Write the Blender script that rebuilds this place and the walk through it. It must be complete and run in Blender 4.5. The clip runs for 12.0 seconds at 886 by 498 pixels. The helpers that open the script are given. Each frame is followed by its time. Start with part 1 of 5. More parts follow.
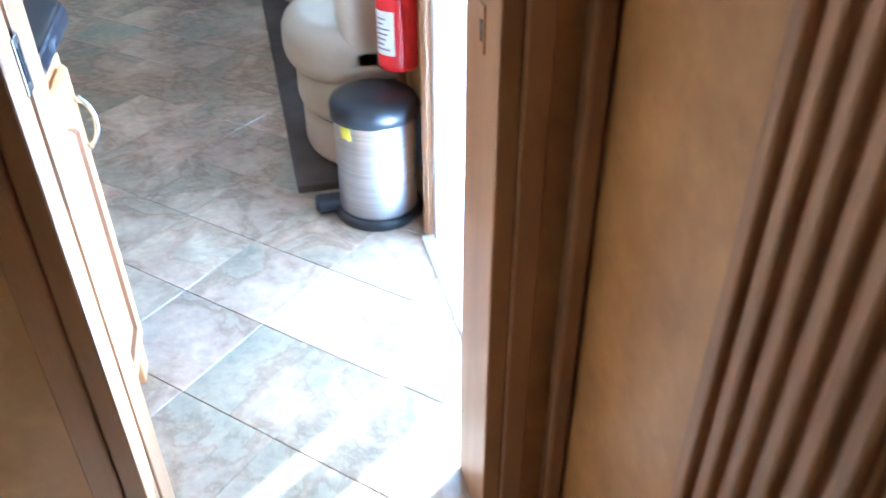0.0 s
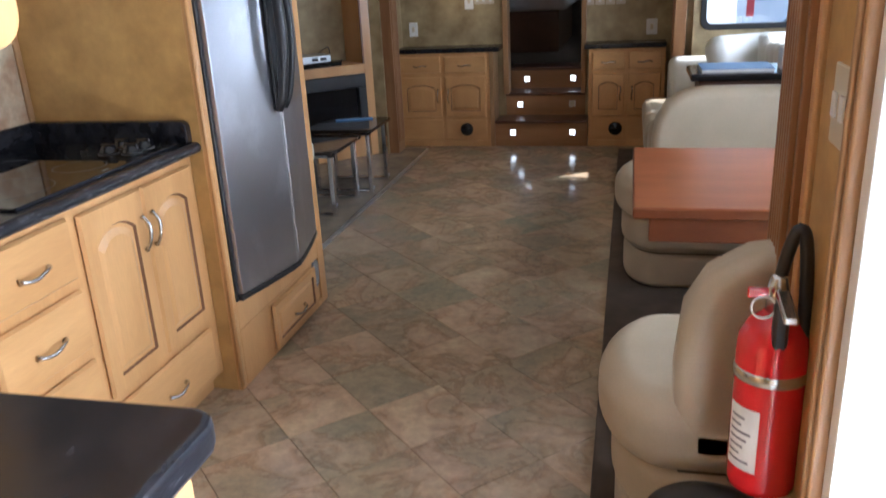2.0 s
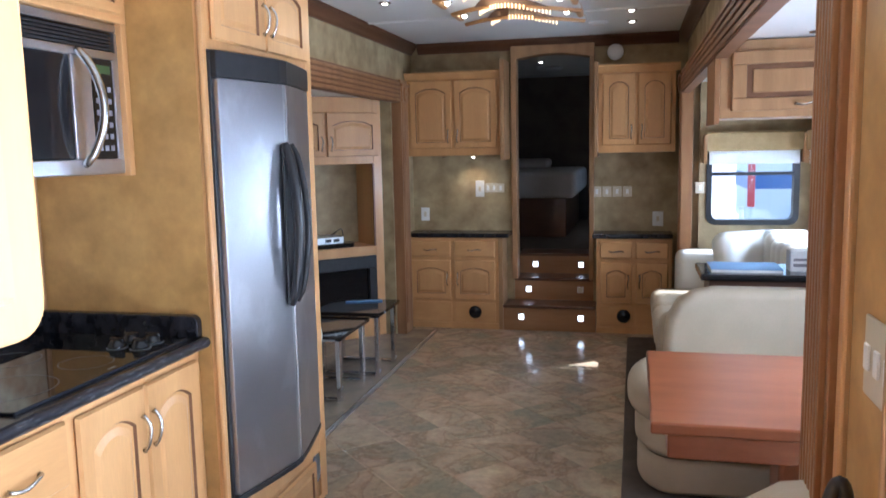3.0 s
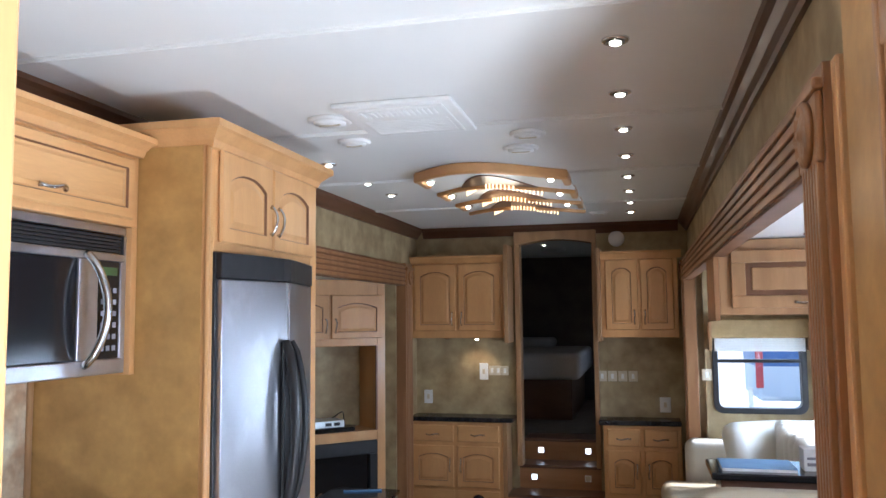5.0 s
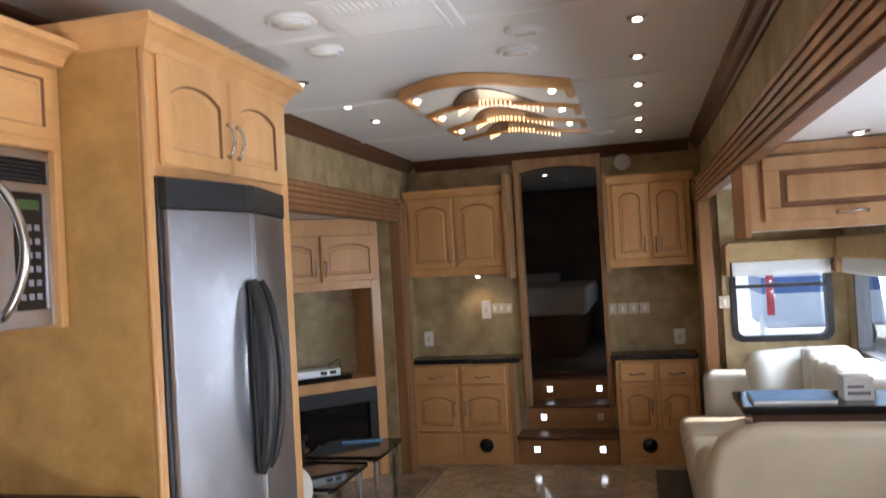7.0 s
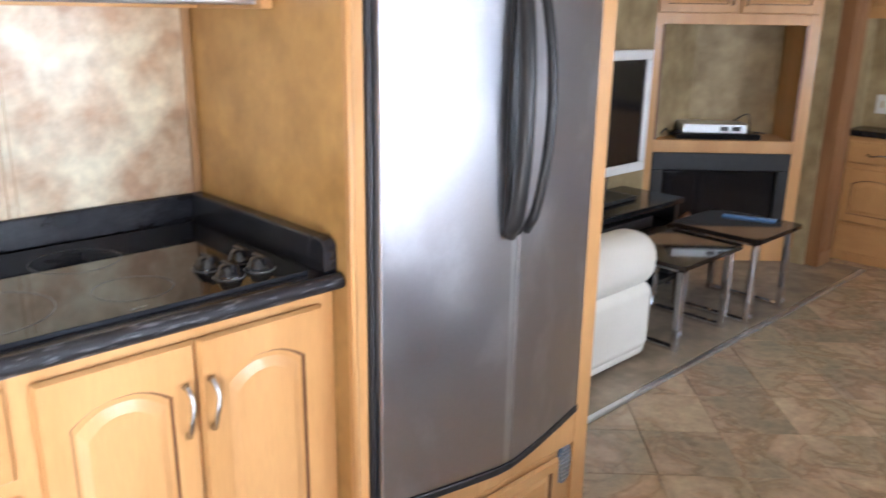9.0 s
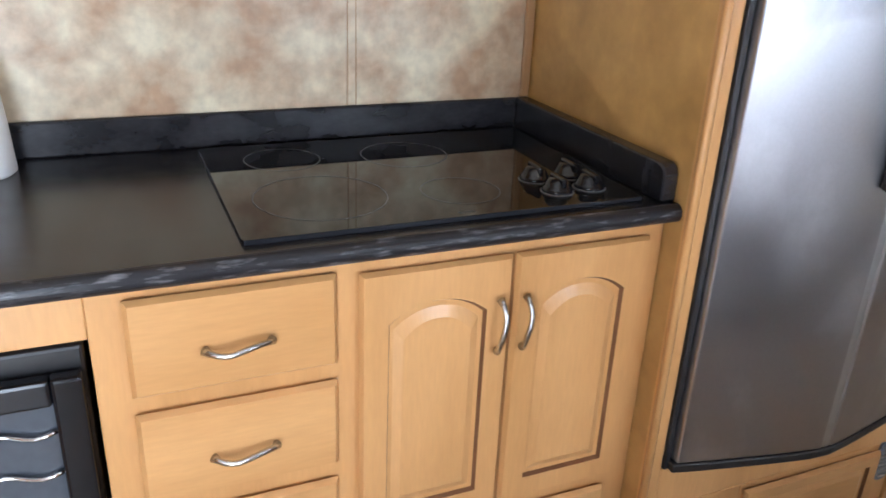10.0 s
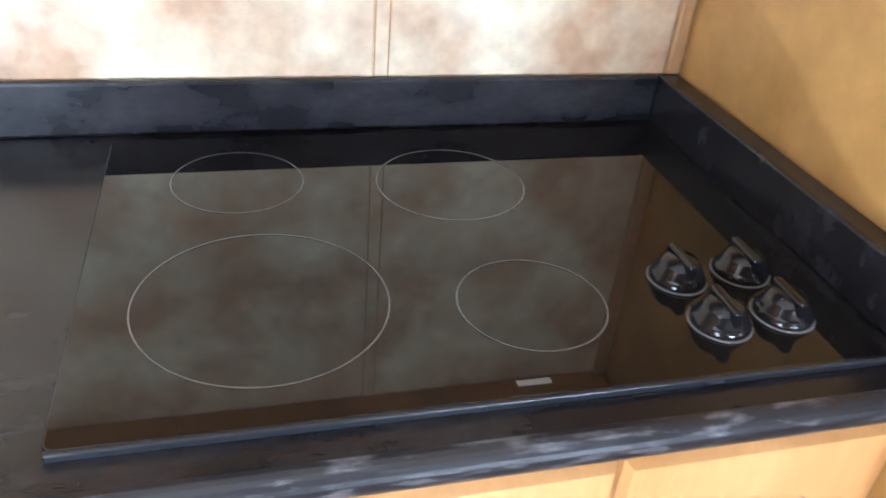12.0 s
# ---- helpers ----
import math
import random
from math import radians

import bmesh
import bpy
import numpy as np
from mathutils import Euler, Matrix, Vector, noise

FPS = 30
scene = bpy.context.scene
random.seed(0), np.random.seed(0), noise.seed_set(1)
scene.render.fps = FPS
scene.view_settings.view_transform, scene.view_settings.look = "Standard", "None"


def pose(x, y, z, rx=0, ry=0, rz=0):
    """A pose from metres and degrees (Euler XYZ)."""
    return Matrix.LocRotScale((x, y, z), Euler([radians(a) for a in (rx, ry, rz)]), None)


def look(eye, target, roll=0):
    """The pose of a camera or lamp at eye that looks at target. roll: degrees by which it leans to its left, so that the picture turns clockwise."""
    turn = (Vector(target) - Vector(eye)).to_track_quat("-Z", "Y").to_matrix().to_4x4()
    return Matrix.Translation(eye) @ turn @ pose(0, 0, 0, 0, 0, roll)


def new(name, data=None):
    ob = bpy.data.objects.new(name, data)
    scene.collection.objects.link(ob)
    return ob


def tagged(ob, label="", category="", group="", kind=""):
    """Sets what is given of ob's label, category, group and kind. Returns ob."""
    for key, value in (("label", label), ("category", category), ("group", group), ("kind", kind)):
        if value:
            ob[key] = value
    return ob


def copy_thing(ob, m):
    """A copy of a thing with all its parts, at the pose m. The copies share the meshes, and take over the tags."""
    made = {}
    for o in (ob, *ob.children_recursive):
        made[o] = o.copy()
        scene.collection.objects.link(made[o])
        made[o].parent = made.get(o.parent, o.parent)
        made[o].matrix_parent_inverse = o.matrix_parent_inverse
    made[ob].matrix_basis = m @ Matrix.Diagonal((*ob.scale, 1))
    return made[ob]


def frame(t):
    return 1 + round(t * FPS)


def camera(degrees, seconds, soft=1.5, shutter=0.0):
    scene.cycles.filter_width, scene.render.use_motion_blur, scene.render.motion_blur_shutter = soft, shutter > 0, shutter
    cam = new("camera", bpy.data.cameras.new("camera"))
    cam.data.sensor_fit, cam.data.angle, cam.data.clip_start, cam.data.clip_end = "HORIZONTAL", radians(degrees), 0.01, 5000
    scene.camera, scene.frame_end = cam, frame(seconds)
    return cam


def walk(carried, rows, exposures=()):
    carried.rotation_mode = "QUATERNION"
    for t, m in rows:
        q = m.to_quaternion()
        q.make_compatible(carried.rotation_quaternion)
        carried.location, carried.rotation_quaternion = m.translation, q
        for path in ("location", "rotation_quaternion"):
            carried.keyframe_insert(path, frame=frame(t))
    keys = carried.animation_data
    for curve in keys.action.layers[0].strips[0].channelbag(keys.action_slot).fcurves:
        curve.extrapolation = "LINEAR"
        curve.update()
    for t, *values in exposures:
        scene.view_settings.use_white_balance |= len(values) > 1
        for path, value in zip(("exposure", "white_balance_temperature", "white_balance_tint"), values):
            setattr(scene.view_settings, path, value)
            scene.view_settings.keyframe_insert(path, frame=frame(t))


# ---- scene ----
cam = camera(58.3, 12.0, shutter=0.25)
PATH = [
    (0, (-0.159, 0.066, 1.392), (0.229, 1.659, 0.246), -0.3),
    (0.5, (-0.08, 0.326, 1.333), (-0.019, 2.044, 0.311), 0.5),
    (1, (-0.069, 0.577, 1.349), (-0.219, 2.331, 0.398), -1.3),
    (1.5, (-0.042, 0.793, 1.371), (-0.402, 2.566, 0.518), -2.9),
    (2, (-0.007, 0.938, 1.429), (-0.455, 2.77, 0.765), -3.0),
    (2.5, (-0.022, 0.979, 1.484), (-0.483, 2.872, 1.036), -2.5),
    (3, (-0.042, 0.993, 1.528), (-0.509, 2.921, 1.275), -1.2),
    (3.5, (-0.037, 0.992, 1.56), (-0.513, 2.933, 1.471), -1.0),
    (3.7, (-0.041, 0.994, 1.565), (-0.508, 2.939, 1.538), -1.5),
    (5.5, (-0.021, 1.027, 1.647), (-0.503, 2.956, 1.864), -0.4),
    (6, (-0.036, 1.083, 1.635), (-0.525, 3.004, 1.898), -1.9),
    (6.5, (-0.074, 1.231, 1.61), (-0.545, 3.161, 1.846), -2.8),
    (7, (-0.106, 1.434, 1.581), (-0.587, 3.375, 1.612), -3.2),
    (7.2, (-0.149, 1.572, 1.556), (-0.649, 3.507, 1.5), -2.5),
    (8.8, (-0.112, 2.29, 1.485), (-1.37, 3.757, 0.96), 0.8),
    (9, (-0.104, 2.341, 1.457), (-1.49, 3.666, 0.887), 0.8),
    (9.5, (-0.163, 2.335, 1.41), (-1.772, 3.287, 0.701), 1.6),
    (10, (-0.293, 2.313, 1.412), (-1.976, 3.063, 0.633), 2.6),
    (10.5, (-0.484, 2.355, 1.441), (-2.145, 3.101, 0.613), 3.6),
    (11, (-0.648, 2.487, 1.429), (-2.288, 3.214, 0.543), 3.9),
    (11.5, (-0.827, 2.623, 1.413), (-2.46, 3.242, 0.438), 4.2),
    (12, (-0.985, 2.64, 1.393), (-2.602, 3.125, 0.32), 5.4),
]
EXPOSURES = [(0, 2.15, 4000, 0), (0.5, 0.75, 4600, 8), (1, 0.35, 5300, 10), (1.5, 0.35, 5700, 10), (2, 1.2, 5500, 10), (2.5, 1.6, 5200, 10), (3.5, 1.5, 5100, 10),
             (5.5, 1.25, 5400, 9), (6.5, 1.15, 5400, 10), (7, 1.15, 6000, 12), (9, 1.8, 5900, 12), (9.5, 1.4, 5800, 12), (10, 1.1, 5900, 11), (11, 1.35, 6000, 10), (12, 2.25, 5500, 11)]
walk(cam, [(t, look(eye, target, roll)) for t, eye, target, roll in PATH], EXPOSURES)

# ---- world, sun, large lights ----
world = bpy.data.worlds.new("world")
scene.world = world
world.use_nodes = True
wn = world.node_tree.nodes
sky = wn.new("ShaderNodeTexSky")
sky.sky_type, sky.sun_disc = "NISHITA", False
sky.sun_elevation, sky.sun_rotation = radians(43), radians(52)
wn["Background"].inputs["Strength"].default_value = 0.13
world.node_tree.links.new(sky.outputs[0], wn["Background"].inputs["Color"])


def lamp(name, kind, m, energy, color=(1, 1, 1), size=0.1, size_y=None):
    d = bpy.data.lights.new(name, kind)
    d.energy, d.color = energy, color
    if kind == "AREA":
        d.shape, d.size, d.size_y = "RECTANGLE", size, size_y or size
    elif kind == "SUN":
        d.angle = size
    else:
        d.shadow_soft_size = size
        if kind == "SPOT":
            d.spot_size, d.spot_blend = radians(110), 0.6
    ob = new(name, d)
    ob.matrix_world = m
    return ob


se, sa = radians(43), radians(52)
sun_from = Vector((math.cos(se) * math.sin(sa), math.cos(se) * math.cos(sa), math.sin(se)))
lamp("sun", "SUN", look(sun_from * 20, (0, 0, 0)), 5.0, (1, 0.95, 0.87), radians(0.5))
# sky light in the openings: entry door and slide-out windows
lamp("door_ground_bounce", "AREA", look((0.57, 1.46, -0.13), (-0.1, 3.0, 2.2)), 62, (1.0, 0.99, 0.96), 0.16, 0.45)
lamp("door_skylight", "AREA", look((1.45, 1.42, 1.1), (-1, 1.75, 0.95)), 42, (0.86, 0.93, 1.0), 1.3, 1.9)
lamp("side_window_skylight", "AREA", look((1.35, 6.3, 1.15), (0, 6.3, 1.0)), 9, (0.88, 0.94, 1.0), 1.2, 0.55)
lamp("dinette_window_skylight", "AREA", look((1.36, 3.75, 1.2), (0, 3.75, 1.15)), 12, (0.90, 0.95, 1.0), 1.25, 0.48)

# ---- materials ----


def mat(name, c1, c2=None, scale=3.0, rough=0.5, metal=0.0, stretch=(1, 1, 1), bump=0.0, bscale=60.0, lo=0.35, hi=0.65,
        fine=0.12, coat=0.0, random_tint=0.0, ior=1.5, rvar=0.0):
    m = bpy.data.materials.new(name)
    m.use_nodes = True
    n, l = m.node_tree.nodes, m.node_tree.links
    b = n["Principled BSDF"]
    b.inputs["Roughness"].default_value = rough
    b.inputs["Metallic"].default_value = metal
    b.inputs["Coat Weight"].default_value = coat
    b.inputs["Coat Roughness"].default_value = 0.12
    b.inputs["IOR"].default_value = ior
    geo = n.new("ShaderNodeNewGeometry")
    mp = n.new("ShaderNodeMapping")
    mp.inputs["Scale"].default_value = stretch
    l.new(geo.outputs["Position"], mp.inputs["Vector"])
    n1 = n.new("ShaderNodeTexNoise")
    n1.inputs["Scale"].default_value, n1.inputs["Detail"].default_value, n1.inputs["Distortion"].default_value = scale, 8, 0.15
    l.new(mp.outputs[0], n1.inputs["Vector"])
    ramp = n.new("ShaderNodeValToRGB")
    ramp.color_ramp.elements[0].position, ramp.color_ramp.elements[1].position = lo, hi
    ramp.color_ramp.elements[0].color = (*c1, 1)
    ramp.color_ramp.elements[1].color = (*(c2 or c1), 1)
    l.new(n1.outputs["Fac"], ramp.inputs["Fac"])
    n2 = n.new("ShaderNodeTexNoise")
    n2.inputs["Scale"].default_value, n2.inputs["Detail"].default_value = bscale, 4
    l.new(mp.outputs[0], n2.inputs["Vector"])
    mr = n.new("ShaderNodeMapRange")
    mr.inputs["To Min"].default_value, mr.inputs["To Max"].default_value = 1 - fine, 1 + fine
    l.new(n2.outputs["Fac"], mr.inputs["Value"])
    mul = n.new("ShaderNodeVectorMath")
    mul.operation = "MULTIPLY"
    l.new(ramp.outputs["Color"], mul.inputs[0])
    l.new(mr.outputs[0], mul.inputs[1])
    out = mul.outputs[0]
    if random_tint:
        oi = n.new("ShaderNodeObjectInfo")
        m2 = n.new("ShaderNodeMapRange")
        m2.inputs["To Min"].default_value, m2.inputs["To Max"].default_value = 1 - random_tint, 1 + random_tint
        l.new(oi.outputs["Random"], m2.inputs["Value"])
        mu2 = n.new("ShaderNodeVectorMath")
        mu2.operation = "MULTIPLY"
        l.new(out, mu2.inputs[0])
        l.new(m2.outputs[0], mu2.inputs[1])
        out = mu2.outputs[0]
    l.new(out, b.inputs["Base Color"])
    if rvar:
        m3 = n.new("ShaderNodeMapRange")
        m3.inputs["To Min"].default_value, m3.inputs["To Max"].default_value = max(0.02, rough - rvar), rough + rvar
        l.new(n1.outputs["Fac"], m3.inputs["Value"])
        l.new(m3.outputs[0], b.inputs["Roughness"])
    if bump:
        bp = n.new("ShaderNodeBump")
        bp.inputs["Strength"].default_value, bp.inputs["Distance"].default_value = bump, 0.004
        l.new(n2.outputs["Fac"], bp.inputs["Height"])
        l.new(bp.outputs[0], b.inputs["Normal"])
    return m


def marble(name):
    """Slate-toned marble: cloudy tan, rose and green-grey, fine dark veins, a shift of its own for each tile."""
    m = bpy.data.materials.new(name)
    m.use_nodes = True
    n, l = m.node_tree.nodes, m.node_tree.links
    b = n["Principled BSDF"]
    geo, oi, off = n.new("ShaderNodeNewGeometry"), n.new("ShaderNodeObjectInfo"), n.new("ShaderNodeVectorMath")
    off.operation = "MULTIPLY_ADD"
    off.inputs[1].default_value = (1, 1, 1)
    push = n.new("ShaderNodeVectorMath")
    push.operation = "SCALE"
    push.inputs[0].default_value = (31, 17, 5)
    l.new(oi.outputs["Random"], push.inputs["Scale"])
    l.new(geo.outputs["Position"], off.inputs[0])
    l.new(push.outputs[0], off.inputs[2])

    def noise(scale, detail, distort, rough=0.55):
        t = n.new("ShaderNodeTexNoise")
        t.inputs["Scale"].default_value, t.inputs["Detail"].default_value = scale, detail
        t.inputs["Distortion"].default_value, t.inputs["Roughness"].default_value = distort, rough
        l.new(off.outputs[0], t.inputs["Vector"])
        return t.outputs["Fac"]

    def ramp(fac, stops):
        r = n.new("ShaderNodeValToRGB")
        e = r.color_ramp.elements
        while len(e) < len(stops):
            e.new(0.5)
        for el, (p, c) in zip(e, stops):
            el.position, el.color = p, (*c, 1)
        l.new(fac, r.inputs["Fac"])
        return r.outputs["Color"]

    def mult(a, c):
        v = n.new("ShaderNodeVectorMath")
        v.operation = "MULTIPLY"
        l.new(a, v.inputs[0])
        l.new(c, v.inputs[1])
        return v.outputs[0]

    cloud = ramp(noise(3.2, 7, 0.5), [(0.25, (0.25, 0.235, 0.185)), (0.44, (0.37, 0.305, 0.22)), (0.57, (0.46, 0.35, 0.26)), (0.74, (0.54, 0.45, 0.32))])
    grain = ramp(noise(24, 6, 0.3, 0.65), [(0.25, (0.72, 0.73, 0.75)), (0.75, (1.2, 1.17, 1.12))])
    veins = ramp(noise(3.2, 8, 0.7, 0.62), [(0.46, (1, 1, 1)), (0.492, (0.76, 0.73, 0.72)), (0.503, (0.84, 0.78, 0.73)), (0.55, (1, 1, 1))])
    tint = ramp(oi.outputs["Random"], [(0.0, (0.92, 0.92, 0.90)), (0.35, (1.05, 0.99, 0.94)), (0.7, (0.97, 1.0, 0.94)), (1.0, (1.12, 1.05, 0.97))])
    l.new(mult(mult(cloud, grain), mult(veins, tint)), b.inputs["Base Color"])
    gloss = n.new("ShaderNodeMapRange")
    gloss.inputs["To Min"].default_value, gloss.inputs["To Max"].default_value = 0.10, 0.24
    l.new(noise(9, 4, 0.2), gloss.inputs["Value"])
    l.new(gloss.outputs[0], b.inputs["Roughness"])
    b.inputs["Coat Weight"].default_value = 0.15
    return m


def glow(name, color, strength):
    m = bpy.data.materials.new(name)
    m.use_nodes = True
    b = m.node_tree.nodes["Principled BSDF"]
    b.inputs["Base Color"].default_value = (*color, 1)
    b.inputs["Emission Color"].default_value = (*color, 1)
    b.inputs["Emission Strength"].default_value = strength
    return m


def glass_mat(name, tint=(1, 1, 1), rough=0.0):
    m = bpy.data.materials.new(name)
    m.use_nodes = True
    b = m.node_tree.nodes["Principled BSDF"]
    b.inputs["Base Color"].default_value = (*tint, 1)
    b.inputs["Transmission Weight"].default_value = 1.0
    b.inputs["Roughness"].default_value = rough
    b.inputs["IOR"].default_value = 1.45
    return m


MAPLE = mat("maple", (0.56, 0.295, 0.108), (0.66, 0.365, 0.145), 2.2, 0.38, stretch=(3, 3, 0.5), bscale=45, fine=0.09, coat=0.15, bump=0.03)
MAPLE_H = mat("maple_level_grain", (0.56, 0.295, 0.108), (0.67, 0.375, 0.15), 2.2, 0.38, stretch=(1.2, 0.5, 4), bscale=45, fine=0.09, coat=0.15, bump=0.03)
BURL = mat("burl_panel", (0.40, 0.22, 0.065), (0.56, 0.325, 0.105), 9, 0.42, bscale=40, fine=0.14, coat=0.1, lo=0.3, hi=0.7)
TRIMWOOD = mat("trim_wood", (0.34, 0.185, 0.08), (0.45, 0.26, 0.12), 3, 0.4, stretch=(4, 4, 0.6), bscale=50, fine=0.1, coat=0.1)
REEDWOOD = mat("reeded_wood", (0.25, 0.115, 0.045), (0.34, 0.17, 0.07), 3, 0.4, stretch=(4, 4, 0.6), bscale=50, fine=0.12, coat=0.1)
GLAZE = mat("dark_glaze", (0.15, 0.065, 0.026), (0.20, 0.09, 0.04), 8, 0.5)
DARKWOOD = mat("dark_wood", (0.085, 0.034, 0.016), (0.13, 0.055, 0.026), 3, 0.35, stretch=(1, 0.4, 3), bscale=40, fine=0.15, coat=0.2)
STEPWOOD = mat("step_wood", (0.30, 0.14, 0.055), (0.38, 0.19, 0.08), 3, 0.4, stretch=(0.5, 2, 4), bscale=40, fine=0.1)
CHERRY = mat("cherry", (0.26, 0.075, 0.028), (0.34, 0.11, 0.045), 2.5, 0.3, stretch=(1, 4, 4), bscale=40, fine=0.12, coat=0.3)
PAPER = mat("mottled_paper", (0.27, 0.195, 0.095), (0.44, 0.345, 0.19), 7, 0.6, bscale=22, fine=0.16, lo=0.33, hi=0.68, bump=0.02)
SPLASH = mat("mottled_splash", (0.47, 0.31, 0.19), (0.74, 0.66, 0.48), 8.5, 0.35, bscale=38, fine=0.3, lo=0.36, hi=0.64, coat=0.1)
CEIL = mat("ceiling_vinyl", (0.76, 0.76, 0.74), (0.80, 0.80, 0.78), 1.5, 0.55, bscale=300, fine=0.02, bump=0.03)
COUNTER = mat("black_laminate", (0.010, 0.010, 0.013), (0.032, 0.031, 0.036), 9, 0.24, stretch=(3, 1, 2), bscale=60, fine=0.4, lo=0.4, hi=0.75, rvar=0.06)
COUNTER_EDGE = mat("veined_edge", (0.016, 0.016, 0.020), (0.24, 0.24, 0.26), 75, 0.28, stretch=(1, 0.28, 1.6), bscale=160, fine=0.35, lo=0.55, hi=0.8, bump=0.1)
HOBGLASS = mat("black_glass", (0.006, 0.006, 0.007), None, 4, 0.03, fine=0.02, ior=1.5)
STEEL = mat("brushed_steel", (0.50, 0.50, 0.52), (0.64, 0.64, 0.66), 4, 0.40, 1.0, stretch=(1, 1, 40), bscale=6, fine=0.05, rvar=0.05)
FRIDGE = mat("fridge_steel", (0.50, 0.50, 0.53), (0.70, 0.70, 0.73), 6, 0.33, 1.0, stretch=(1, 1, 0.8), bscale=160, fine=0.06, lo=0.52, hi=0.82, rvar=0.12, bump=0.01)
CHROME = mat("chrome", (0.72, 0.72, 0.74), None, 5, 0.12, 1.0, fine=0.03)
NICKEL = mat("satin_nickel", (0.55, 0.54, 0.52), None, 5, 0.26, 1.0, fine=0.05)
BLACK = mat("black_plastic", (0.014, 0.014, 0.016), (0.02, 0.02, 0.022), 20, 0.38, bscale=300, fine=0.1)
BLACKG = mat("black_gloss", (0.01, 0.01, 0.012), None, 5, 0.12, fine=0.03)
LEATHER = mat("cream_leather", (0.43, 0.36, 0.255), (0.51, 0.43, 0.315), 3, 0.42, bscale=180, fine=0.06, bump=0.12)
SEAM_GAP = mat("seam_and_gap_shade", (0.10, 0.08, 0.055), None, 5, 0.6)
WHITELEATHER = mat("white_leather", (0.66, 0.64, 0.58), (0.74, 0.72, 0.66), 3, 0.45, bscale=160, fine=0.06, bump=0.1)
RED = mat("red_enamel", (0.62, 0.012, 0.016), (0.68, 0.016, 0.02), 4, 0.22, fine=0.04, coat=0.4)
WHITE = mat("white_paint", (0.78, 0.78, 0.77), (0.82, 0.82, 0.81), 4, 0.4, fine=0.04)
IVORY = mat("ivory_plastic", (0.62, 0.55, 0.42), None, 4, 0.35, fine=0.03)
ALU = mat("aluminium", (0.62, 0.64, 0.66), (0.7, 0.72, 0.74), 5, 0.35, 1.0, fine=0.06)
YELLOW = mat("yellow_sticker", (0.75, 0.68, 0.05), None, 5, 0.5)
MARBLE = marble("marble_tile")
GROUT = mat("grout", (0.04, 0.032, 0.026), (0.065, 0.05, 0.04), 12, 0.7)
SLIDEFLOOR = mat("slide_floor", (0.20, 0.165, 0.125), (0.34, 0.275, 0.20), 6, 0.2, bscale=18, fine=0.3, lo=0.3, hi=0.7)
CARPET = mat("dark_carpet", (0.055, 0.038, 0.026), (0.085, 0.06, 0.042), 9, 0.9, bscale=400, fine=0.3, bump=0.4)
# bedroom wall paper darkened, the room's dimness is painted into its colour
DIMMED = mat("shade_darkened_paper", (0.10, 0.085, 0.075), (0.15, 0.125, 0.105), 4, 0.7)
BEDDING = mat("pale_bedding", (0.55, 0.52, 0.50), (0.62, 0.59, 0.57), 4, 0.8, bscale=60, bump=0.2)
PAPERWHITE = mat("white_label", (0.72, 0.70, 0.68), (0.78, 0.77, 0.75), 30, 0.6, fine=0.05)
INK = mat("grey_print", (0.22, 0.2, 0.22), None, 20, 0.6)
BLUE = mat("blue_print", (0.10, 0.24, 0.52), (0.16, 0.34, 0.62), 6, 0.4)
SMOKEGLASS = mat("smoked_glass", (0.02, 0.014, 0.012), None, 5, 0.05, fine=0.02)
GLASS = glass_mat("tinted_glass", (0.86, 0.90, 0.94))
BULB = glow("lit_bulb", (1.0, 0.86, 0.62), 8)
WARMBULB = glow("warm_bulb", (1.0, 0.62, 0.28), 1.6)
STEPLED = glow("step_led", (0.92, 0.96, 1.0), 2.2)
ASPHALT = mat("pale_concrete", (0.42, 0.41, 0.39), (0.5, 0.49, 0.47), 2, 0.85, bscale=40, bump=0.2)
SIDING = mat("pale_siding", (0.72, 0.73, 0.74), (0.78, 0.78, 0.79), 0.6, 0.6)

# ---- mesh tools ----
I4 = Matrix.Identity(4)


def mesh_ob(name, bm, material, parent=None, m=I4, smooth=False, bevel=0.0, segs=2):
    bmesh.ops.recalc_face_normals(bm, faces=bm.faces)
    me = bpy.data.meshes.new(name)
    bm.to_mesh(me)
    bm.free()
    me.materials.append(material)
    return place(name, me, parent, m, smooth, bevel, segs)


def place(name, me, parent=None, m=I4, smooth=False, bevel=0.0, segs=2):
    ob = new(name, me)
    if parent is not None:
        ob.parent = parent
    ob.matrix_basis = m
    if smooth:
        for p in me.polygons:
            p.use_smooth = True
    if bevel:
        b = ob.modifiers.new("bevel", "BEVEL")
        b.width, b.segments, b.limit_method, b.angle_limit = bevel, segs, "ANGLE", radians(40)
        if smooth or segs > 2:
            for p in me.polygons:
                p.use_smooth = True
            b.harden_normals = True
    return ob


def add_box(bm, x0, x1, y0, y1, z0, z1):
    v = [bm.verts.new((x, y, z)) for z in (z0, z1) for y in (y0, y1) for x in (x0, x1)]
    for f in ((0, 1, 3, 2), (4, 6, 7, 5), (0, 4, 5, 1), (2, 3, 7, 6), (0, 2, 6, 4), (1, 5, 7, 3)):
        bm.faces.new([v[i] for i in f])


def boxes(name, dims, material, parent=None, m=I4, bevel=0.003, segs=2, smooth=False):
    bm = bmesh.new()
    for d in dims:
        add_box(bm, *d)
    return mesh_ob(name, bm, material, parent, m, smooth, bevel, segs)


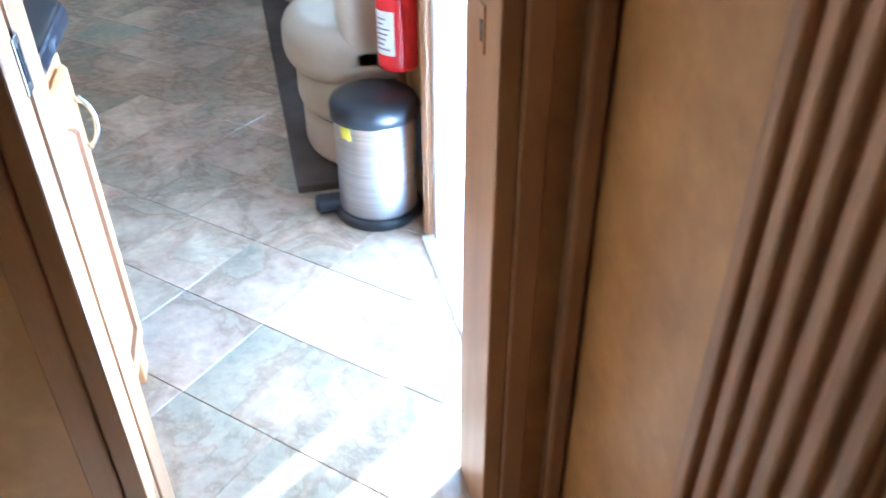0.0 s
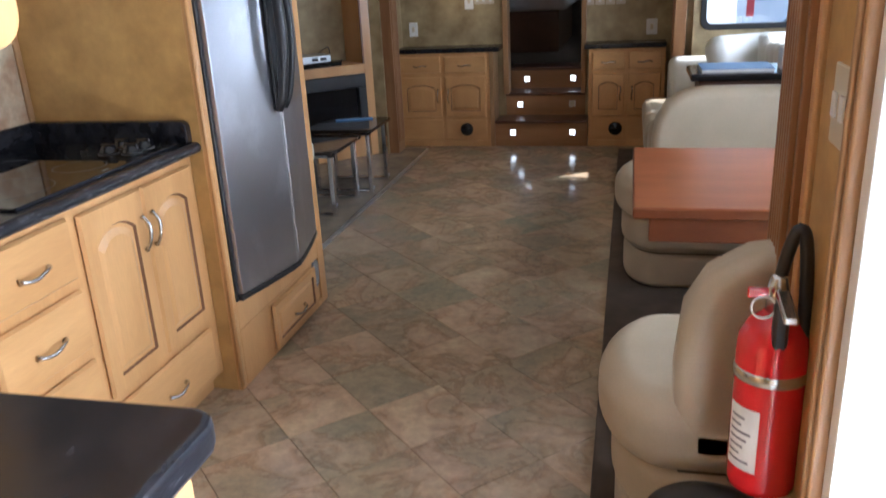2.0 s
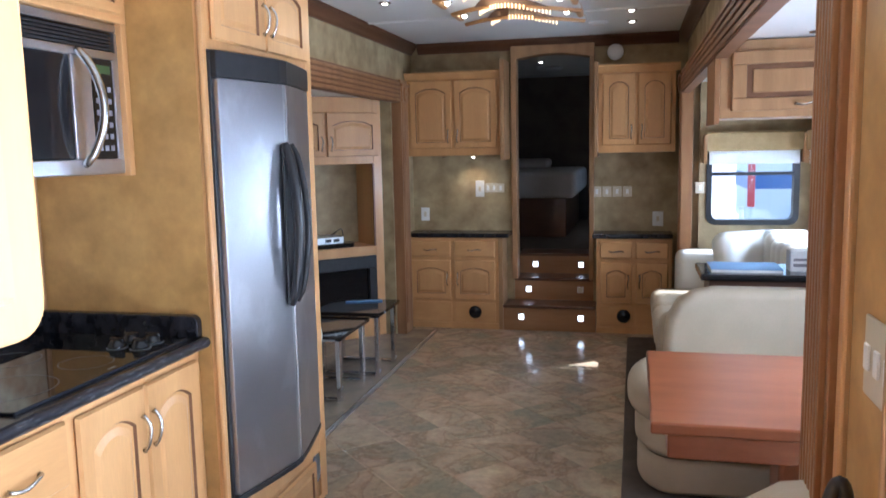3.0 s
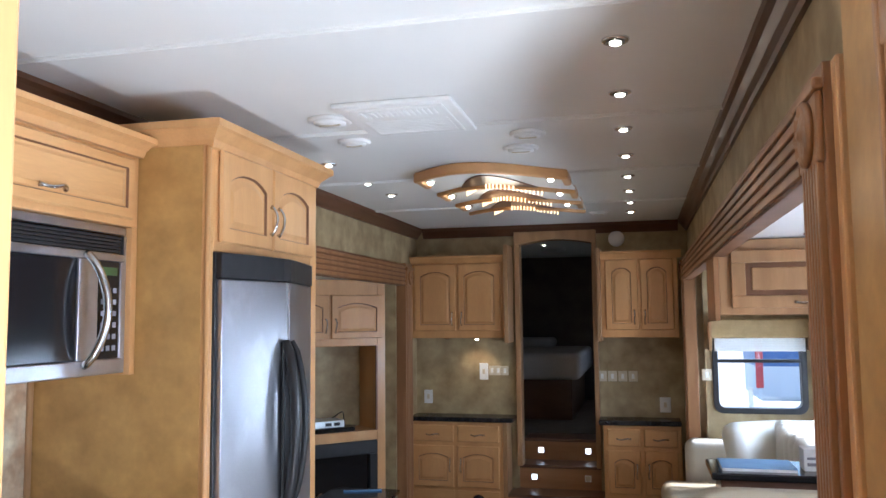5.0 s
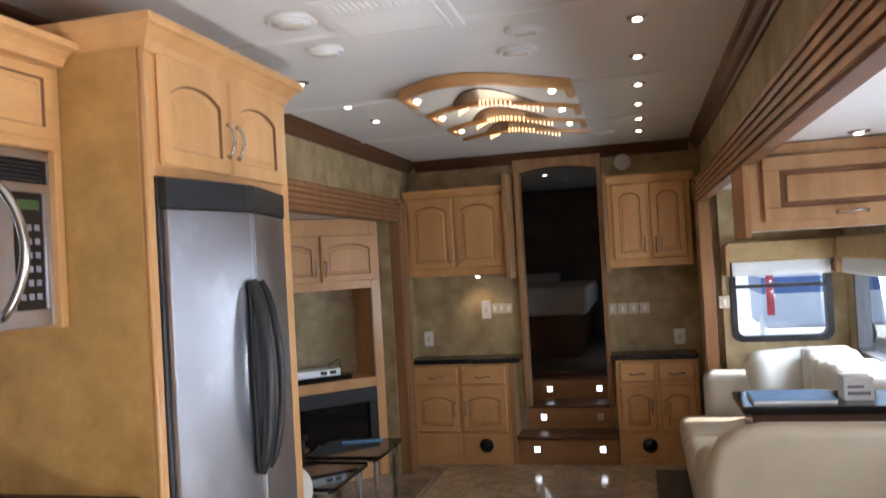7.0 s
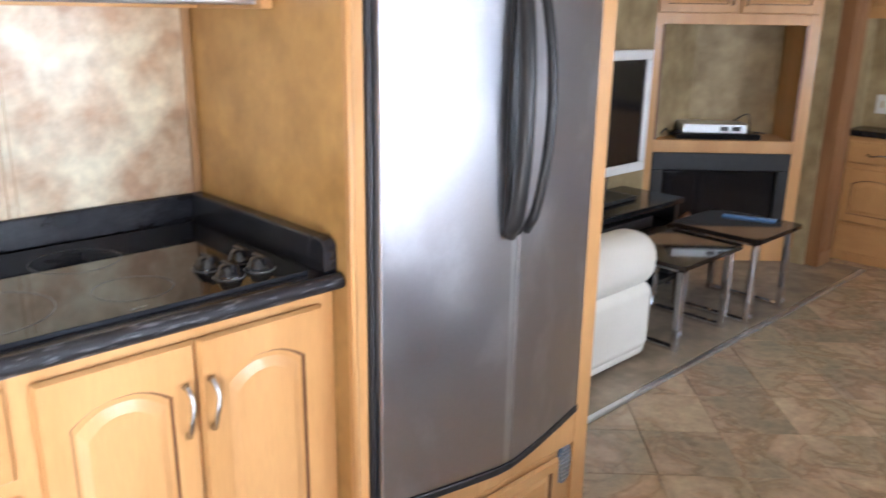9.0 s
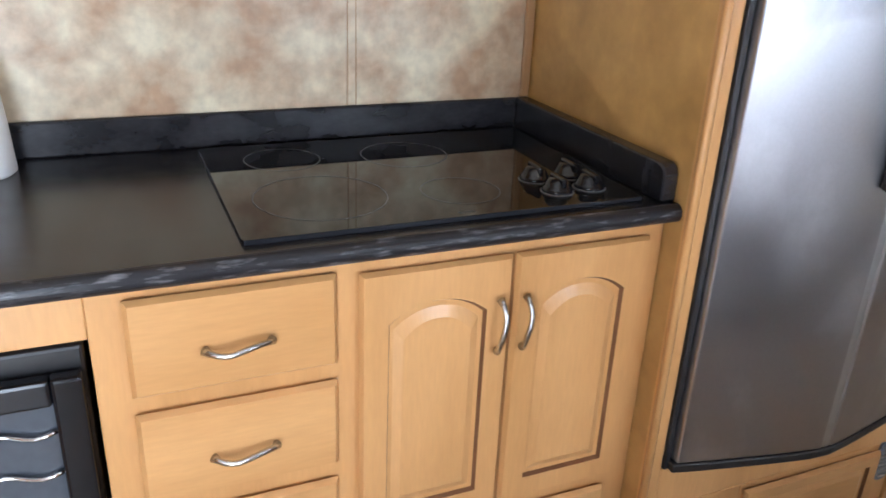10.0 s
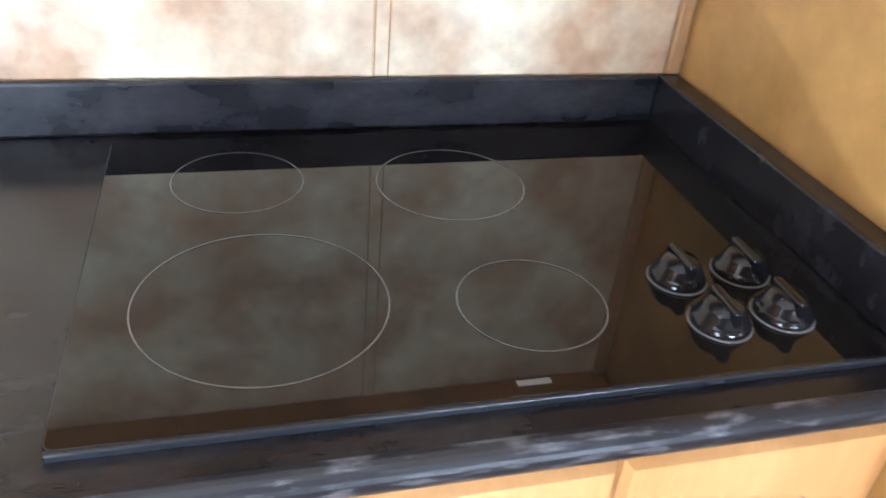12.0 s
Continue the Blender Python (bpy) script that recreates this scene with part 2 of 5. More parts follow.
def rings(bm, loops, cap_first=True, cap_last=True):
    vs = [[bm.verts.new(p) for p in lp] for lp in loops]
    n = len(vs[0])
    for a, b in zip(vs, vs[1:]):
        for i in range(n):
            bm.faces.new((a[i], a[(i + 1) % n], b[(i + 1) % n], b[i]))
    if cap_first:
        bm.faces.new(vs[0])
    if cap_last:
        bm.faces.new(vs[-1])


def lathe(name, profile, material, parent=None, m=I4, n=32, sx=1.0, sy=1.0):
    bm = bmesh.new()
    rings(bm, [[(r * sx * math.cos(2 * math.pi * i / n), r * sy * math.sin(2 * math.pi * i / n), z) for i in range(n)] for r, z in profile])
    return mesh_ob(name, bm, material, parent, m, True)


def tube(name, pts, rad, material, parent=None, m=I4, n=8, flat=1.0):
    bm = bmesh.new()
    pts = [Vector(p) for p in pts]
    rads = rad if isinstance(rad, (list, tuple)) else [rad] * len(pts)
    loops = []
    side = None
    for i, p in enumerate(pts):
        d = (pts[min(i + 1, len(pts) - 1)] - pts[max(i - 1, 0)]).normalized()
        if side is None:
            side = d.cross(Vector((0, 0, 1)) if abs(d.z) < 0.9 else Vector((1, 0, 0))).normalized()
        side = (side - d * side.dot(d)).normalized()
        up = d.cross(side)
        loops.append([p + rads[i] * (math.cos(2 * math.pi * k / n) * side + flat * math.sin(2 * math.pi * k / n) * up) for k in range(n)])
    rings(bm, loops)
    return mesh_ob(name, bm, material, parent, m, True)


def prism(name, outline, z0, z1, material, parent=None, m=I4, bevel=0.0, segs=3):
    bm = bmesh.new()
    rings(bm, [[(x, y, z0) for x, y in outline], [(x, y, z1) for x, y in outline]])
    return mesh_ob(name, bm, material, parent, m, False, bevel, segs)


def extrude_profile(name, prof, length, material, parent=None, m=I4, axis="y"):
    """prof in (a, z); run along y from 0 to length (axis x: along x, a is y)."""
    bm = bmesh.new()
    lp = []
    for t in (0, length):
        lp.append([(a, t, z) if axis == "y" else (t, a, z) for a, z in prof])
    rings(bm, lp)
    return mesh_ob(name, bm, material, parent, m)


def rounded(w, h, r, n=6, cx=0, cy=0):
    pts = []
    for sx, sy, a0 in ((1, -1, -90), (1, 1, 0), (-1, 1, 90), (-1, -1, 180)):
        for k in range(n + 1):
            a = radians(a0 + 90 * k / n)
            pts.append((cx + sx * (w / 2 - r) + r * math.cos(a), cy + sy * (h / 2 - r) + r * math.sin(a)))
    return pts


def empty(name, label, category, m=I4, group="", kind=""):
    ob = new(name)
    ob.empty_display_size = 0.1
    ob.matrix_basis = m
    return tagged(ob, label, category, group, kind)


# ---- joinery: doors, drawers, pulls ----
door_cache = {}


def arch_loop(w, h, inset, rail, rise, y, m=14):
    x0, x1, zb = inset, w - inset, rail
    zt = h - rail * (1.3 if rise else 1.0)
    pts = [(x0, y, zb), (x1, y, zb)]
    for k in range(m + 1):
        u = 1 - 2 * k / m
        pts.append(((x0 + x1) / 2 + u * (x1 - x0) / 2, y, zt - rise * abs(u) ** 2.3))
    return pts


def door_mesh(w, h, rise):
    key = ("d", round(w, 3), round(h, 3), rise)
    if key not in door_cache:
        e = min(0.05, w * 0.2)
        bm = bmesh.new()
        rings(bm, [arch_loop(w, h, 0.009, 0.009, 0, 0), arch_loop(w, h, 0, 0, 0, -0.010), arch_loop(w, h, 0.006, 0.006, 0, -0.02),
                   arch_loop(w, h, e, e, rise, -0.02), arch_loop(w, h, e + 0.004, e + 0.004, rise, -0.011),
                   arch_loop(w, h, e + 0.012, e + 0.012, rise, -0.010), arch_loop(w, h, e + 0.028, e + 0.028, rise, -0.017)])
        bmesh.ops.recalc_face_normals(bm, faces=bm.faces)
        me = bpy.data.meshes.new("cabinet_door")
        bm.to_mesh(me)
        bm.free()
        me.materials.append(MAPLE)
        me.materials.append(GLAZE)
        n = 17
        for p in me.polygons:
            if 3 * n <= p.index < 4 * n:
                p.material_index = 1
        door_cache[key] = me
    return door_cache[key]


def slab_mesh(w, h, panel):
    key = ("s", round(w, 3), round(h, 3), panel)
    if key not in door_cache:
        bm = bmesh.new()
        lp = [arch_loop(w, h, i, i, 0, y) for i, y in ((0.009, 0), (0, -0.010), (0.007, -0.02))]
        if panel:
            lp += [arch_loop(w, h, i, i, 0, y) for i, y in ((0.035, -0.02), (0.039, -0.012), (0.046, -0.011), (0.058, -0.017))]
        rings(bm, lp)
        bmesh.ops.recalc_face_normals(bm, faces=bm.faces)
        me = bpy.data.meshes.new("drawer_front")
        bm.to_mesh(me)
        bm.free()
        me.materials.append(MAPLE_H)
        me.materials.append(GLAZE)
        if panel:
            for p in me.polygons:
                if 3 * 17 <= p.index < 4 * 17:
                    p.material_index = 1
        door_cache[key] = me
    return door_cache[key]


def pull(parent, x, z, upright, length=0.105, y=-0.02):
    """A bowed satin pull with flattened feet."""
    pts, rad = [], []
    for k in range(13):
        u = -1 + 2 * k / 12
        off = 0.006 + 0.024 * max(0, 1 - u * u) ** 0.7
        s = 0.008 * math.sin(u * math.pi)
        pts.append((x + s * 0.4, y - off, z + u * length / 2) if upright else (x + u * length / 2, y - off, z + s * 0.6))
        rad.append(0.0085 if abs(u) > 0.85 else 0.0052)
    return tube("handle", pts, rad, NICKEL, parent, n=8)


def cab_door(parent, m, w, h, rise=0.03, hx=None, hz=None):
    d = place("door", door_mesh(w, h, rise), parent, m)
    if hx is not None:
        pull(d, hx, hz, True)
    return d


def drawer(parent, m, w, h, panel=False, handle=True):
    d = place("drawer", slab_mesh(w, h, panel), parent, m)
    if handle:
        pull(d, w / 2, h * 0.44, False)
    return d

# ---- setting ----


def wall(name, dims, material, label, bevel=0.0):
    return tagged(boxes(name, dims, material, bevel=bevel), label, "wall", kind="structure")


RX, HX, LX, KX, SX, SLX, BY = 0.36, 0.33, -1.92, -2.01, 1.22, -2.68, 7.70
CZ = 2.40
floor = tagged(boxes("floor", [(-2.2, RX, -1.2, BY, -0.06, -0.006)], GROUT, bevel=0), "polished marble tile floor laid on the diagonal", "floor", kind="structure")
ceiling_bm = bmesh.new()
add_box(ceiling_bm, -2.2, RX + 0.05, -1.2, BY + 0.05, CZ, CZ + 0.05)
for yy in (0.35, 1.7, 2.93, 4.05, 5.22, 6.4):
    add_box(ceiling_bm, LX, RX, yy - 0.012, yy + 0.012, CZ - 0.007, CZ + 0.01)
    add_box(ceiling_bm, LX, RX, yy - 0.004, yy + 0.004, CZ - 0.012, CZ + 0.01)
tagged(mesh_ob("ceiling", ceiling_bm, CEIL, bevel=0.002), "white vinyl ceiling panels with thin seam strips", "ceiling", kind="structure")

wall("wall_right", [(RX, RX + 0.07, 2.075, 2.49, 0, CZ), (RX, RX + 0.07, 1.19, 2.075, 1.97, CZ), (HX, RX + 0.07, -1.2, 1.19, 0, CZ),
                    (RX, RX + 0.07, 2.49, 7.31, 2.0, CZ), (RX, RX + 0.07, 7.31, BY, 0, CZ)], PAPER, "mottled tan papered wall with slide-out opening")
wall("wall_left", [(LX - 0.06, LX, -1.2, 4.22, 2.29, CZ), (LX - 0.06, LX, 4.22, 7.33, 1.98, CZ), (LX - 0.06, LX, 7.33, BY, 0, CZ),
                   (KX - 0.06, KX, -1.2, 1.0, 0, CZ)], PAPER, "mottled tan papered wall over the left slide-out")
wall("wall_kitchen", [(KX - 0.06, KX, 1.0, 2.83, 0, 2.35), (KX - 0.06, KX, 2.84, 4.25, 0, 2.35), (KX - 0.02, KX - 0.004, 2.825, 2.845, 0, 2.3)], SPLASH,
     "cream and pink marbled splash panels behind the worktop")
wall("wall_back", [(LX - 0.8, -1.04, BY, BY + 0.08, 0, CZ), (-1.04, -0.37, BY, BY + 0.08, 2.29, CZ), (-0.37, RX + 0.07, BY, BY + 0.08, 0, CZ)], PAPER,
     "mottled tan papered end wall with bedroom doorway")
wall("wall_hall", [(KX, -0.47, 1.03, 1.17, 0, CZ), (0.179, HX, 1.03, 1.17, 0, CZ), (-0.47, 0.179, 1.03, 1.17, 2.04, CZ)], BURL,
     "golden panelled partition with a pocket door opening")
wall("wall_hall_end", [(KX, RX, -1.28, -1.2, 0, CZ)], BURL, "golden panelled hall end wall")
wall("wall_hall_left", [(-0.86, -0.80, -1.2, 1.03, 0, CZ)], BURL, "golden panelled hall side wall")
wall("entry_panel", [(0.312, RX, 2.127, 2.405, 0, CZ - 0.09)], BURL, "golden burl panel beside the entry door")
wall("hall_panel", [(HX - 0.02, HX, 0.66, 1.02, 0, CZ), (HX - 0.02, HX, -1.2, 0.40, 0, CZ)], BURL, "golden burl panel on the hall wall")
fl = bmesh.new()
for k in range(6):
    add_box(fl, HX - 0.045, HX, 0.41 + k * 0.042, 0.41 + k * 0.042 + 0.026, 0, CZ)
add_box(fl, HX - 0.03, HX, 0.405, 0.66, 0, CZ)
tagged(mesh_ob("fluted_trim", fl, TRIMWOOD, bevel=0.006), "fluted honey wood trim on the hall wall", "trim", kind="structure")
tagged(boxes("hall_corner_trim", [(HX - 0.06, HX - 0.025, 0.995, 1.03, 0, CZ)], TRIMWOOD, bevel=0.008), "rounded wood corner strip", "trim", kind="structure")

# pocket doorway lining with strike plates
jl = boxes("jamb_left", [(-0.475, -0.44, 1.015, 1.085, 0, 2.05), (-0.475, -0.44, 1.10, 1.185, 0, 2.05), (-0.475, -0.462, 1.085, 1.10, 0, 2.05),
                         (-0.52, -0.475, 1.008, 1.03, 0, 2.09), (-0.52, -0.475, 1.17, 1.192, 0, 2.09)], TRIMWOOD, bevel=0.004)
tagged(jl, "light wood pocket door jamb with metal strike", "door jamb", kind="structure")
boxes("strike_plate", [(-0.441, -0.4375, 1.074, 1.106, 0.985, 1.058)], NICKEL, jl)
boxes("strike_slot", [(-0.4376, -0.4365, 1.094, 1.1, 0.998, 1.046), (-0.4376, -0.4365, 1.083, 1.086, 1.0, 1.044)], BLACK, jl, bevel=0)
jr = boxes("jamb_right", [(0.149, 0.184, 1.015, 1.185, 0, 2.05), (0.184, 0.226, 1.008, 1.03, 0, 2.09), (0.184, 0.226, 1.17, 1.192, 0, 2.09)], TRIMWOOD, bevel=0.004)
tagged(jr, "brown wood door jamb with a small latch keep", "door jamb", kind="structure")
boxes("latch_keep", [(0.146, 0.1495, 1.079, 1.101, 0.98, 1.05)], TRIMWOOD, jr)
boxes("latch_slot", [(0.1452, 0.1465, 1.085, 1.095, 0.998, 1.028)], BLACK, jr, bevel=0)
tagged(boxes("jamb_head", [(-0.475, 0.184, 1.015, 1.185, 2.05, 2.09)], TRIMWOOD), "wood head of the pocket doorway", "door jamb", kind="structure")

# crown mouldings
CROWN = [(0, 0), (0, -0.085), (-0.014, -0.085), (-0.02, -0.07), (-0.034, -0.055), (-0.05, -0.028), (-0.066, -0.016), (-0.072, 0)]
tagged(extrude_profile("crown_right", CROWN, BY - 1.17, DARKWOOD, m=pose(RX, 1.17, CZ)), "dark wood crown moulding", "crown moulding", kind="structure")
tagged(extrude_profile("crown_left", [(-a, z) for a, z in CROWN], BY - 1.17, DARKWOOD, m=pose(LX, 1.17, CZ)), "dark wood crown moulding", "crown moulding", kind="structure")
tagged(extrude_profile("crown_back", CROWN, RX - LX - 0.14, DARKWOOD, m=pose(LX + 0.07, BY, CZ), axis="x"), "dark wood crown moulding", "crown moulding", kind="structure")

# slide-out shells
wall("slide_right_wall", [(SX, SX + 0.08, 2.47, 3.08, 0, 2.05), (SX, SX + 0.08, 3.08, 4.42, 0, 0.95), (SX, SX + 0.08, 3.08, 4.42, 1.46, 2.05), (SX, SX + 0.08, 4.42, 5.62, 0, 2.05), (SX, SX + 0.08, 5.62, 7.0, 0, 0.84), (SX, SX + 0.08, 5.62, 7.0, 1.46, 2.05), (SX, SX + 0.08, 7.0, 7.33, 0, 2.05),
                          (RX + 0.07, SX, 2.42, 2.49, 0, 2.05)], PAPER, "mottled tan papered slide-out wall with a wide window")
wall("slide_right_end", [(RX + 0.07, 0.50, 7.25, 7.33, 0, 2.05), (1.11, SX, 7.25, 7.33, 0, 2.05), (0.50, 1.11, 7.25, 7.33, 0, 0.93), (0.50, 1.11, 7.25, 7.33, 1.46, 2.05)], PAPER,
     "mottled tan papered slide-out end wall with a window")
tagged(boxes("slide_right_ceiling", [(RX + 0.07, SX, 2.49, 7.25, 1.97, 2.03)], CEIL, bevel=0), "white slide-out ceiling", "ceiling", kind="structure")
tagged(boxes("slide_right_floor", [(-0.085, SX, 2.44, 7.25, -0.004, 0.028)], CARPET, bevel=0.006), "dark carpeted slide-out platform lip", "floor", kind="structure")
wall("slide_left_wall", [(SLX - 0.06, SLX, 4.2, 7.4, 0, 2.0), (SLX, LX - 0.06, 7.34, 7.42, 0, 2.0), (SLX, KX, 4.2, 4.27, 0, 2.0), (-2.12, -1.932, 7.12, 7.18, 0, 1.94)], PAPER, "mottled tan papered slide-out wall")
tagged(boxes("slide_left_ceiling", [(SLX, LX - 0.06, 4.2, 7.34, 1.94, 2.0)], CEIL, bevel=0), "white slide-out ceiling", "ceiling", kind="structure")
tagged(boxes("slide_left_floor", [(SLX, -1.66, 4.24, 7.33, -0.004, 0.014)], SLIDEFLOOR, bevel=0.004), "marbled floor of the left slide-out", "floor", kind="structure")
tagged(boxes("slide_floor_edge", [(-1.66, -1.635, 4.24, 7.30, 0.0, 0.016)], ALU, bevel=0.005), "thin metal edge strip of slide-out floor", "trim", kind="structure")


def flange(name, x0, x1, y0, y1, face):
    """Slide-out post: fluted on the room side, plain towards the ends."""
    bm = bmesh.new()
    add_box(bm, x0, x1, y0, y1, 0, 2.07)
    n = 6
    w = (y1 - y0 - 0.03) / n
    for k in range(n):
        ya = y0 + 0.018 + k * w
        if face < 0:
            add_box(bm, x0 - 0.012, x0 + 0.002, ya, ya + w * 0.62, 0.1, 1.9)
        else:
            add_box(bm, x1 - 0.002, x1 + 0.008, ya, ya + w * 0.62, 0.1, 1.9)
    return bm


tagged(mesh_ob("slide_post", flange("p", 0.292, 0.375, 2.47, 2.64, -1), REEDWOOD, bevel=0.003), "fluted wood slide-out post", "trim", kind="structure")
tagged(mesh_ob("slide_post_far", flange("p", 0.292, 0.375, 7.16, 7.31, -1), REEDWOOD, bevel=0.003), "fluted wood slide-out post", "trim", kind="structure")
tagged(mesh_ob("slide_post_left", flange("p", -1.93, -1.85, 7.14, 7.33, 1), REEDWOOD, bevel=0.003), "fluted wood slide-out post", "trim", kind="structure")
tagged(boxes("slide_seal", [(0.318, 0.359, 2.406, 2.43, 0, 2.1)], BLACK, bevel=0), "black rubber slide-out seal", "seal", kind="structure")

tagged(boxes("slide_casing", [(0.305, 0.359, 2.431, 2.469, 0, 2.07)], MAPLE, bevel=0.006), "smooth honey wood casing strip beside slide-out post", "trim", kind="structure")


def header(name, x, face, y0, y1):
    bm = bmesh.new()
    xa, xb = (x, x + 0.06) if face < 0 else (x - 0.06, x)
    add_box(bm, xa, xb, y0, y1, 1.89, 2.06)
    body = len(bm.faces)
    for k in range(5):
        z = 1.898 + k * 0.032
        add_box(bm, x - 0.008 if face < 0 else x - 0.001, x + 0.001 if face < 0 else x + 0.008, y0 + 0.01, y1 - 0.01, z, z + 0.021)
    ob = mesh_ob(name, bm, REEDWOOD, bevel=0.003)
    ob.data.materials.append(GLAZE)
    for p in ob.data.polygons[:body]:
        p.material_index = 1
    return tagged(ob, "reeded wood slide-out header", "trim", kind="structure")


header("slide_header", 0.29, -1, 2.641, 7.158)
header("slide_header_left", -1.855, 1, 4.22, 7.138)


def rosette(x, y, face):
    e = empty("rosette_block", "carved wooden rosette block on slide-out post", "trim", group="rosette blocks")
    s = face
    boxes("block", [(min(x, x + s * 0.012), max(x, x + s * 0.012), y - 0.085, y + 0.085, 1.895, 2.022)], REEDWOOD, e, bevel=0.008)
    boxes("cap", [(min(x, x + s * 0.02), max(x, x + s * 0.02), y - 0.1, y + 0.1, 2.018, 2.04)], REEDWOOD, e, bevel=0.006)
    m = Matrix.Translation((x + s * 0.012, y, 1.958)) @ Euler((0, radians(90) * s, 0)).to_matrix().to_4x4()
    bm = bmesh.new()
    n = 32
    lp = []
    for r, z in ((0.06, 0), (0.06, 0.008), (0.05, 0.014), (0.042, 0.008), (0.03, 0.012), (0.014, 0.012), (0.008, 0.018)):
        lp.append([(r * (1 + (0.12 if 0.02 < r < 0.055 else 0) * math.cos(8 * 2 * math.pi * i / n)) * math.cos(2 * math.pi * i / n),
                    r * (1 + (0.12 if 0.02 < r < 0.055 else 0) * math.cos(8 * 2 * math.pi * i / n)) * math.sin(2 * math.pi * i / n), z) for i in range(n)])
    rings(bm, lp)
    mesh_ob("flower", bm, REEDWOOD, e, m, True)


rosette(0.292, 2.555, -1)
rosette(0.292, 7.23, -1)
rosette(-1.85, 7.23, 1)

# entry door: casing, white frame, leaf swung outwards
CHANNEL = mat("grey_channel", (0.16, 0.19, 0.23), (0.22, 0.25, 0.29), 8, 0.4)
cas = bmesh.new()
for a, b, d in ((2.075, 2.09, 0.018), (2.092, 2.106, 0.024), (2.108, 2.125, 0.016)):
    add_box(cas, RX - 0.06 - d, RX, a, b, 0, 2.04)
for a, b, d in ((1.115, 1.13, 0.018), (1.132, 1.146, 0.024), (1.148, 1.19, 0.016)):
    add_box(cas, RX - 0.06 - d, RX, a, b, 0, 2.04)
add_box(cas, RX - 0.08, RX, 1.115, 2.125, 1.97, 2.04)
tagged(mesh_ob("entry_casing", cas, TRIMWOOD, bevel=0.004), "honey wood casing round entry door", "trim", kind="structure")
tagged(boxes("entry_frame", [(RX - 0.06, RX + 0.14, 2.03, 2.074, 0.0, 1.97), (RX - 0.06, RX + 0.14, 1.191, 1.23, 0.0, 1.97), (RX - 0.012, RX + 0.14, 1.23, 2.03, 1.925, 1.969),
                             (RX + 0.10, RX + 0.14, 2.0, 2.03, 0.02, 1.92)], WHITE, bevel=0.004), "white metal entry door frame", "door frame", kind="structure")
for nm, z0, z1 in (("a", 0.10, 0.62), ("b", 0.70, 1.16), ("c", 1.30, 1.86)):
    tagged(boxes("seal_strip", [(RX + 0.055, RX + 0.085, 2.018, 2.031, z0, z1)], CHANNEL, bevel=0.003), "grey metal seal channel on door frame", "seal strip", kind="structure")
tagged(boxes("door_sill", [(0.262, RX + 0.14, 1.19, 2.075, -0.05, 0.012)], WHITE, bevel=0.006), "white metal door sill", "sill", kind="structure")
ed = empty("entry_door", "white entry door standing open outwards", "door")
dm = Matrix.Translation((RX + 0.15, 2.045, 0)) @ pose(0, 0, 0, 0, 0, 12)
boxes("leaf", [(0.0, 0.70, 0.0, 0.045, 0.02, 0.85), (0.0, 0.12, 0.0, 0.045, 0.85, 1.55), (0.58, 0.70, 0.0, 0.045, 0.85, 1.55), (0.0, 0.70, 0.0, 0.045, 1.55, 1.90)], WHITE, ed, dm, 0.006)
boxes("seal_channel", [(0.04, 0.085, -0.016, 0.0, 0.10, 0.62), (0.04, 0.085, -0.016, 0.0, 0.72, 1.25), (0.04, 0.085, -0.016, 0.0, 1.33, 1.86)], CHANNEL, ed, dm, 0.003)
boxes("window_frame", [(0.10, 0.13, -0.012, 0.055, 0.83, 1.57), (0.57, 0.60, -0.012, 0.055, 0.83, 1.57), (0.13, 0.57, -0.012, 0.055, 0.83, 0.86), (0.13, 0.57, -0.012, 0.055, 1.54, 1.57)], CHANNEL, ed, dm, 0.003)
boxes("pane", [(0.12, 0.58, 0.018, 0.024, 0.85, 1.55)], GLASS, ed, dm, 0).visible_shadow = False
boxes("kick_panel", [(0.08, 0.62, -0.006, 0.0, 0.08, 0.30)], mat("grey_panel", (0.2, 0.22, 0.25), (0.24, 0.26, 0.3), 5, 0.5), ed, dm, 0.003)
for z in (0.13, 0.66, 1.29, 1.8):
    boxes("hinge", [(-0.05, 0.06, -0.022, 0.0, z - 0.035, z + 0.035)], WHITE, ed, dm, 0.005)
boxes("latch", [(0.60, 0.68, -0.04, 0.0, 0.95, 1.12)], ALU, ed, dm, 0.01)

# outdoors
tagged(boxes("ground", [(-400, 400, -400, 400, -1.3, -1.0)], ASPHALT, bevel=0), "pale concrete lot", "ground", kind="structure")
steps = empty("entry_step", "metal entry step with a dark grip mat outside", "step")
boxes("tread", [(0.51, 0.73, 1.28, 1.98, -0.27, -0.23)], ALU, steps, bevel=0.008)
boxes("grip_mat", [(0.53, 0.71, 1.31, 1.95, -0.23, -0.222)], CARPET, steps, bevel=0.002)
for yf in (1.30, 1.92):
    boxes("leg", [(0.53, 0.57, yf, yf + 0.04, -1.0, -0.27)], ALU, steps)


